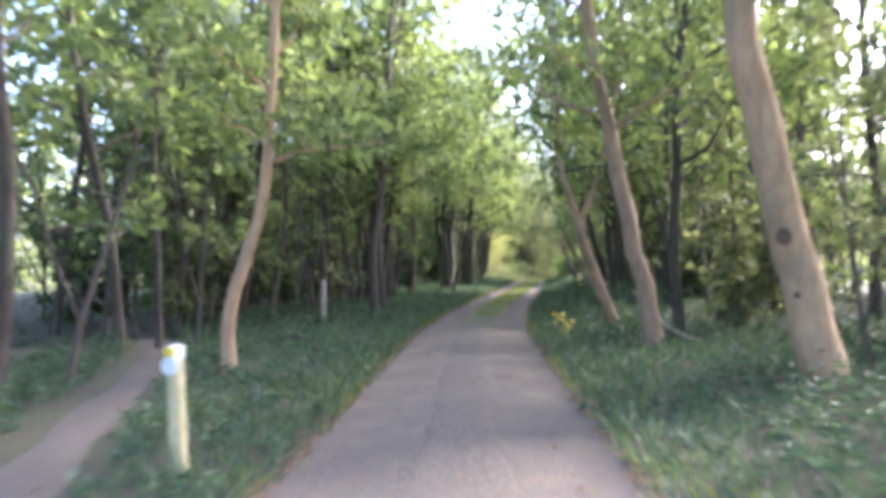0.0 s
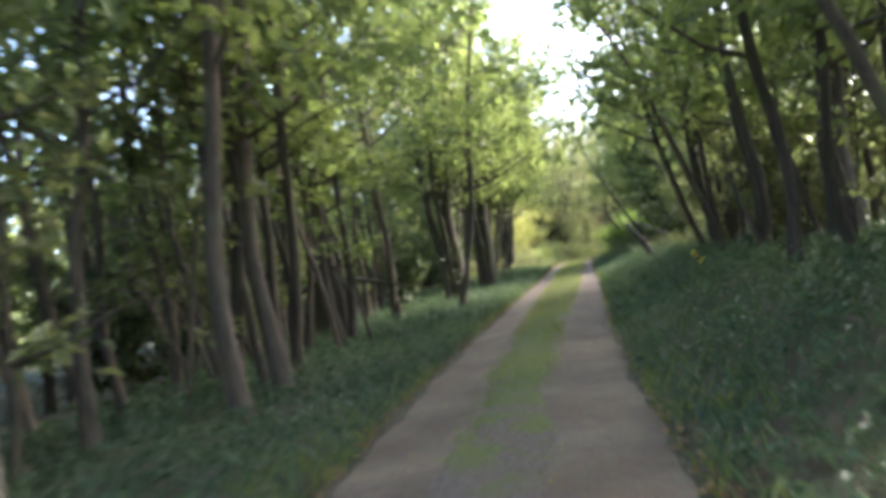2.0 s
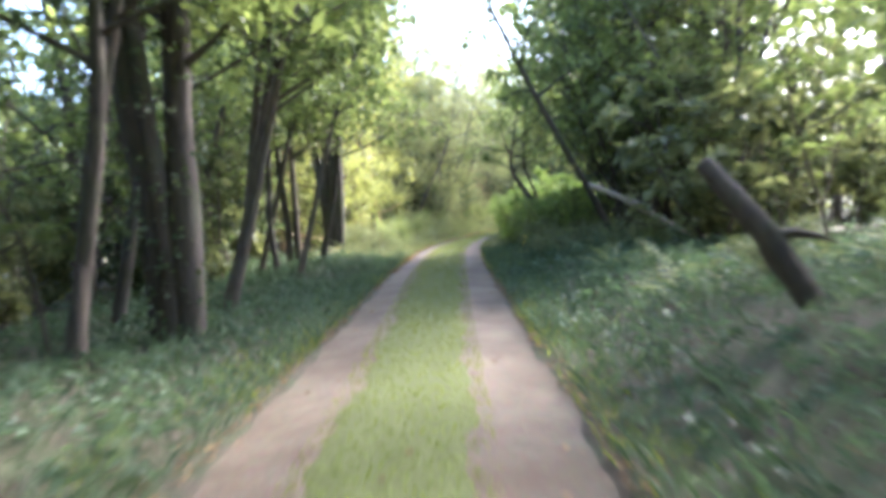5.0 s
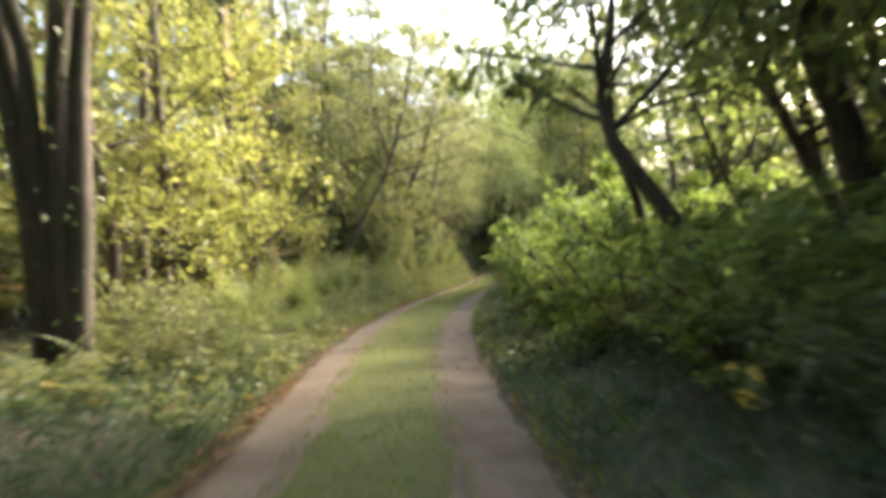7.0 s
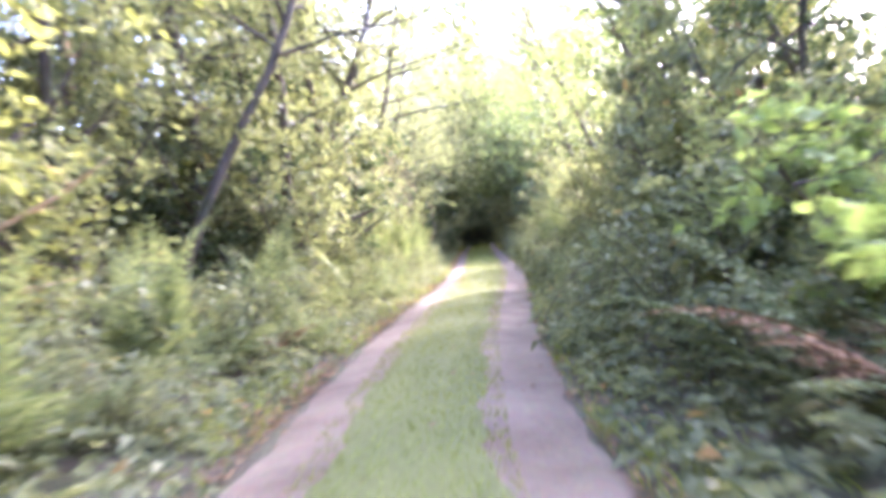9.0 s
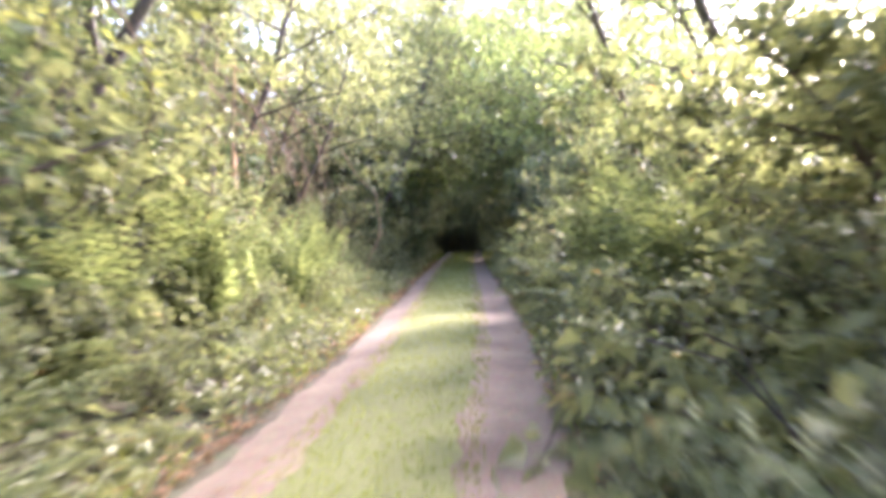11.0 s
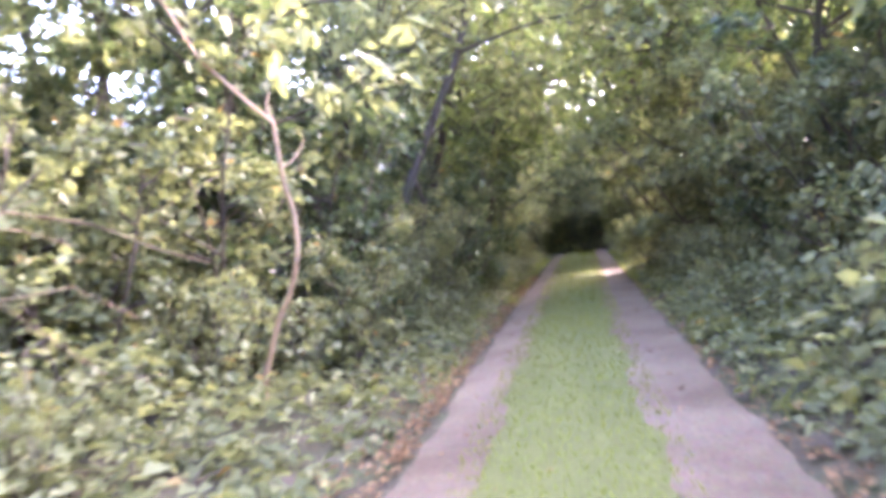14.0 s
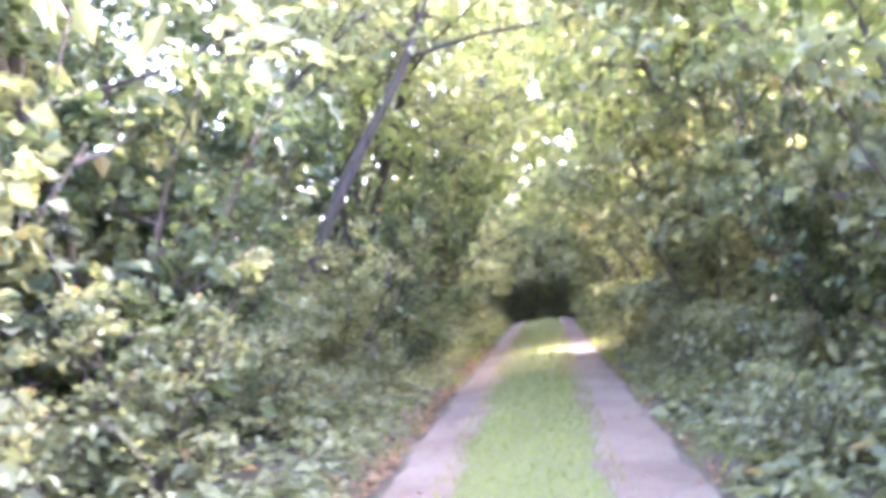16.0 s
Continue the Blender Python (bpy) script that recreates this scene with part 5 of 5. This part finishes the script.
def fern(x, y, count, label, fronds=FRONDS, low=0.15, high=0.75):
    ob = thing("fern", label, "fern", (x, y, float(height(x, y)) + 0.01), group="ferns")
    for k in range(count):
        p = part("frond", fronds[k % 3], ob)
        p.matrix_basis = Matrix.Rotation(6.283 * k / count + rng.uniform(-0.3, 0.3), 4, 'Z') @ Matrix.Rotation(rng.uniform(low, high), 4, 'X') @ Matrix.Scale(rng.uniform(0.8, 1.2), 4)
    return ob


FERN_KINDS = [fern(-12.0, 58.0, 7, "green bracken fern arching over the verge"), fern(-12.4, 62.4, 8, "green bracken fern arching over the verge"), fern(-7.6, 65.0, 6, "green bracken fern arching over the verge")]
DRY_FERN = fern(-7.3, 61.2, 8, "dead brown bracken fern among green leaves", DRY_FRONDS)
for x, y, s in ((-7.7, 61.2, 1.35), (-7.3, 60.2, 1.2), (-7.2, 85.5, 0.8), (-11.7, 79.0, 0.8), (-11.9, 66.0, 0.8)):
    settle(DRY_FERN, x, y, x * 3.0, s)
ferns = [(o.location.x, o.location.y) for o in FERN_KINDS]
scatter(FERN_KINDS, spots_in(46, 51, 82, -3.4, -1.6, 0.55, ferns), 0.8, 1.25)
scatter(FERN_KINDS, spots_in(34, 60, 84, 1.8, 3.6, 0.6, ferns), 0.8, 1.35)
scatter(FERN_KINDS, spots_in(15, 71, 84, -3.2, -1.9, 0.7, ferns), 1.3, 1.8)
scatter(FERN_KINDS, spots_in(18, 70, 86, 1.9, 3.0, 0.7, ferns), 1.3, 1.9)
scatter(FERN_KINDS, spots_in(22, 32, 54, 2.0, 5.0, 0.8, ferns), 0.7, 1.0)
TALL_FERN = fern(-11.75, 79.6, 9, "tall pale green bracken standing over the verge", TALL_FRONDS, 0.75, 1.15)
for lat, y, size in ((-2.25, 77.4, 1.05), (-2.7, 78.6, 1.15), (-2.1, 80.7, 1.0), (-2.9, 81.0, 1.15), (-2.3, 82.4, 0.9), (-2.5, 75.9, 1.0), (2.3, 77.6, 1.1), (2.6, 79.2, 1.25), (2.2, 80.6, 1.1), (2.9, 81.6, 1.3), (2.4, 83.4, 1.1), (2.2, 75.6, 1.0),
                     (2.7, 60.9, 1.05), (2.5, 63.4, 1.1), (2.7, 65.6, 1.1), (-2.1, 54.6, 0.7), (-2.3, 56.2, 0.75), (-2.1, 58.0, 0.7), (-2.4, 59.6, 0.8), (-2.2, 61.4, 0.8), (-2.3, 64.0, 0.85), (-2.2, 67.0, 0.85)):
    settle(TALL_FERN, float(centre(y)) + lat, y, 2.3 * y, size)

# ---- low growth, in masses ----


def mass(name, label, category, verts, faces, material):
    tagged(new(name, mesh_from(name, verts, faces, material)), label, category, kind="stuff")


def footpath_gap(x, y):
    """The distance to the footpath's middle line."""
    d = np.full(np.shape(x), 99.0)
    for (ax, ay), (bx, by) in zip(FOOTPATH[:-1], FOOTPATH[1:]):
        s = np.clip(((x - ax) * (bx - ax) + (y - ay) * (by - ay)) / ((bx - ax) ** 2 + (by - ay) ** 2), 0, 1)
        d = np.minimum(d, np.hypot(x - ax - s * (bx - ax), y - ay - s * (by - ay)))
    return d


def low_growth(name, label, category, n, y0, y1, a0, a1, tall, leaf, width, material, per=6, patch=0.5, edge=0.5):
    """Small leafy plants over a stretch of verge, thicker in patches and thinner towards the wheel track."""
    y = rng.uniform(y0, y1, n)
    lat = a0 + (a1 - a0) * rng.uniform(0, 1, n)
    x = centre(y) + lat
    keep = (0.5 + 0.5 * wobble(x * 0.9 + 3, y * 0.9) + rng.uniform(0, 1, n)) > patch
    near = np.minimum(np.abs(lat), 1.2 + edge * 3)
    keep &= rng.uniform(0, 1, n) < smooth(1.05, 1.2 + edge, near + rng.normal(0, 0.08, n))
    keep &= footpath_gap(x, y) > 0.42
    x, y, lat = x[keep], y[keep], lat[keep]
    n = len(x)
    hgt = tall * rng.uniform(0.3, 1.0, n) * (0.75 + 0.35 * wobble(x * 0.6, y * 0.6)) * (0.35 + 0.65 * smooth(1.1, 2.3, np.abs(lat)))
    z = height(x, y)
    X, Y, Z, Hh = (np.repeat(v, per) for v in (x, y, z, hgt))
    m = len(X)
    a = rng.uniform(0, 6.283, m)
    up = rng.uniform(0.25, 1.0, m)
    at = np.stack([X + rng.normal(0, 0.05, m), Y + rng.normal(0, 0.05, m), Z + Hh * up], 1)
    way = np.stack([np.cos(a), np.sin(a), rng.uniform(-0.3, 0.5, m)], 1)
    ln = leaf * rng.uniform(0.6, 1.35, m)
    mass(name, label, category, *leaves(at, way, ln, ln * width, 0.25, 1.2), material)


def blades(name, label, n, y0, y1, side, tall, material, keep_by=None):
    y = rng.uniform(y0, y1, n)
    lat = side(y, rng.uniform(-1, 1, n))
    x = centre(y) + lat
    if keep_by is not None:
        k = keep_by(x, y, lat)
        x, y = x[k], y[k]
    n = len(x)
    a = rng.uniform(0, 6.283, n)
    h = tall * rng.uniform(0.45, 1.2, n)
    at = np.stack([x, y, height(x, y) + 0.015], 1)
    way = np.stack([np.cos(a) * 0.6, np.sin(a) * 0.6, 1 + 0 * a], 1)
    mass(name, label, "grass", *leaves(at, way, h, 0.006 + 0.035 * h, 0.25, 0.2), material)


low_growth("undergrowth", "low dark green nettles and herbs along the verge", "undergrowth", 9000, -6, 54, -6.2, -1.1, 0.40, 0.095, 0.5, L_HERB, 5, 0.3, 0.35)
low_growth("undergrowth", "low dark green nettles and herbs along the verge", "undergrowth", 10000, -6, 54, 1.15, 6.8, 0.46, 0.095, 0.5, L_HERB, 5, 0.3, 0.35)
low_growth("undergrowth", "leafy green herbs and bramble shoots along the verge", "undergrowth", 6500, 50, 96, -3.9, -1.1, 0.62, 0.12, 0.6, L_BRAMBLE, 5, 0.3, 0.2)
low_growth("undergrowth", "leafy green herbs and bramble shoots along the verge", "undergrowth", 6500, 52, 96, 1.1, 3.9, 0.62, 0.12, 0.6, L_BRAMBLE, 5, 0.3, 0.2)
low_growth("ground_ivy", "patchy ground ivy on the woodland floor", "undergrowth", 4000, -8, 66, -18, -5.0, 0.18, 0.1, 0.6, L_DARK, 5, 0.75)
low_growth("ground_ivy", "patchy ground ivy on the woodland floor", "undergrowth", 4000, -8, 66, 5.5, 18, 0.18, 0.1, 0.6, L_DARK, 5, 0.75)
blades("grass", "short green grass between the wheel tracks", 64000, 10, 118, lambda y, u: u * (np.maximum(turf_half(y), 0.42) - 0.01), 0.06, L_GRASS,
       lambda x, y, lat: rng.uniform(0, 1, len(x)) < (0.04 + 0.96 * smooth(11, 27, y)) * np.clip(0.5 + 0.9 * wobble(x * 2.3, y * 1.4) + smooth(18, 28, y), 0, 1))
blades("grass", "tufts of verge grass beside the wheel tracks", 26000, -4, 112, lambda y, u: np.sign(u) * (1.08 - 0.06 * smooth(54, 62, y) * (u < 0) + 0.75 * np.abs(u) ** 1.5), 0.2, L_GRASS,
       lambda x, y, lat: wobble(x * 1.5, y * 1.1) + rng.normal(0, 0.4, len(x)) > 0.1)

blades("grass", "tall blue-green woodland grass on the verge", 22000, -5, 52, lambda y, u: -(1.12 + 4.2 * np.abs(u) ** 1.3), 0.36, L_VERGE, lambda x, y, lat: footpath_gap(x, y) > 0.42)
blades("grass", "tall blue-green woodland grass on the verge", 22000, -5, 52, lambda y, u: 1.15 + 4.2 * np.abs(u) ** 1.3, 0.36, L_VERGE)

blades("grass", "short grass creeping over the track's edges", 30000, -4, 116, lambda y, u: np.sign(u) * (1.08 - 0.09 * smooth(54, 62, y) * (u < 0) + 0.3 * np.abs(u)), 0.09, L_VERGE,
       lambda x, y, lat: wobble(x * 2.1, y * 1.7) + rng.normal(0, 0.5, len(x)) > -0.5)


def fallen_leaves():
    n = 16000
    y = rng.uniform(-6, 105, n)
    s = np.where(rng.uniform(0, 1, n) < 0.5, -1, 1)
    lat = s * (1.06 - 0.08 * smooth(54, 62, y) * (s < 0) + np.abs(rng.normal(0, 0.12, n)))
    far = rng.uniform(0, 1, n) < 0.25
    lat = np.where(far, rng.uniform(-7, 7, n), lat)
    lat = np.where(far & (np.abs(lat) < 0.6), lat * 2 + 0.4, lat)
    x = centre(y) + lat
    at = np.stack([x, y, height(x, y) + 0.03], 1)
    a = rng.uniform(0, 6.283, n)
    way = np.stack([np.cos(a), np.sin(a), rng.uniform(-0.05, 0.25, n)], 1)
    ln = rng.uniform(0.03, 0.075, n)
    mass("fallen_leaves", "brown fallen leaves along the track's edges", "fallen leaves", *leaves(at, way, ln, ln * 0.7, 0.05, 3.0), L_LITTER)


def leaf_drift():
    """Brown leaves and twigs swept into a band along the bank side of the lane."""
    own = np.random.default_rng(31)
    n = 8500
    y = own.uniform(46, 104, n)
    x = centre(y) - 0.97 - np.abs(own.normal(0, 0.17, n))
    a = own.uniform(0, 6.283, n)
    at = np.stack([x, y, height(x, y) + own.uniform(0.025, 0.07, n)], 1)
    ln = own.uniform(0.03, 0.08, n)
    keep = wobble(x * 1.3, y * 0.7) + own.normal(0, 0.4, n) > -0.25
    way = np.stack([np.cos(a), np.sin(a), own.uniform(-0.05, 0.4, n)], 1)
    mass("fallen_leaves", "band of red-brown fallen leaves along the bank", "fallen leaves", *leaves(at[keep], way[keep], ln[keep], ln[keep] * 0.65, 0.05, 3.0), L_LITTER)


fallen_leaves()
leaf_drift()


def yellow_plant(x, y, n, tall):
    ob = thing("yellowing_plant", "small plant with yellow and orange leaves", "plant", (x, y, float(height(x, y))), group="")
    p = bend_path((0, 0, -0.02), (0.1, -0.1, 1), tall, 4, 0, 0.15)
    part("stem", mesh_from("stem", *tube(p, np.linspace(0.006, 0.003, 5), 4), B_GREY, True), ob)
    at = np.stack([along(p, v) for v in rng.uniform(0.3, 1, n)]) + rng.normal(0, 0.06, (n, 3))
    v, f = leaves(at, rng.normal(0, 1, (n, 3)) * np.array([1, 1, 0.4]), 0.13, 0.09, 0.3, 1.5)
    part("foliage", mesh_from("foliage", v, f, L_AUTUMN), ob)


yellow_plant(-1.98, 13.15, 9, 0.5)
yellow_plant(-1.85, 12.95, 8, 0.3)
yellow_plant(-2.75, 23.3, 5, 0.4)
yellow_plant(-6.9, 48.9, 6, 0.4)
low_growth("undergrowth", "leafy green herbs along the shaded end of the lane", "undergrowth", 1800, 96, 118, -3.4, -1.1, 0.5, 0.11, 0.6, L_BRAMBLE, 6, 0.4)
low_growth("undergrowth", "leafy green herbs along the shaded end of the lane", "undergrowth", 1800, 96, 118, 1.1, 3.4, 0.5, 0.11, 0.6, L_BRAMBLE, 6, 0.4)

# Bare twigs that stand out in the hedge.
dead_limb("bare_branch", "thin pale bare twig reaching out of the hedge", [(-12.6, 88.7, 1.95), (-11.86, 88.85, 1.71), (-11.5, 88.9, 1.5), (-11.17, 88.95, 1.35)], [0.011, 0.009, 0.008, 0.005], 2, B_VINE, 0.3)
dead_limb("bare_branch", "bare pinkish-brown stem standing in the hedge", [(-12.3, 82.25, 0.1), (-12.4, 82.25, 1.2), (-12.42, 82.25, 2.2), (-12.4, 82.25, 3.1), (-12.3, 82.3, 4.2)], [0.05, 0.045, 0.04, 0.03, 0.015], 6, B_PALE, 0.9)
dead_limb("fallen_branch", "thin dead branch lying in the verge grass", [(-4.6, 9.4, 0.1), (-4.9, 9.7, 0.22), (-5.3, 9.9, 0.28), (-5.7, 10.2, 0.2)], [0.022, 0.02, 0.015, 0.008], 3, B_GREY, 0.4)

# Trees that close the last gaps in the wood, and bushes added as sun blockers.
for k, (x, y, s) in enumerate(((-16.5, 31.5, 1.0), (-18.0, 36.5, 1.05), (-17.2, 42.0, 1.0), (-19.5, 39.5, 1.1), (2.6, 31.0, 1.0), (3.8, 35.5, 1.0), (2.4, 39.5, 0.95), (5.2, 42.5, 1.0))):
    settle(POLE_KINDS[k % 5], x, y, 1.3 * k, s)
# Bushes right of the lane's end, added to keep a sun patch off it.
for k, (x, y, s) in enumerate(((-3.5, 116.5, 1.3), (-2.6, 117.6, 1.35), (-1.6, 118.4, 1.4), (-5.0, 114.6, 0.9))):
    settle(HAZEL_KINDS[k % 3], x, y, 1.9 * k, s)
for k, (x, y, s) in enumerate(((-5.2, 113.6, 1.1), (-5.1, 116.8, 1.2), (-4.2, 117.6, 1.2), (-5.0, 111.6, 1.1))):
    settle(HEDGE_KINDS[k % 3], x, y, 2.3 * k, s)
for k, (x, y) in enumerate(((0.2, 66.0), (1.2, 69.5), (0.6, 73.0))):
    settle(WALL_KINDS[1], x, y, 2.0 * k, 0.75)
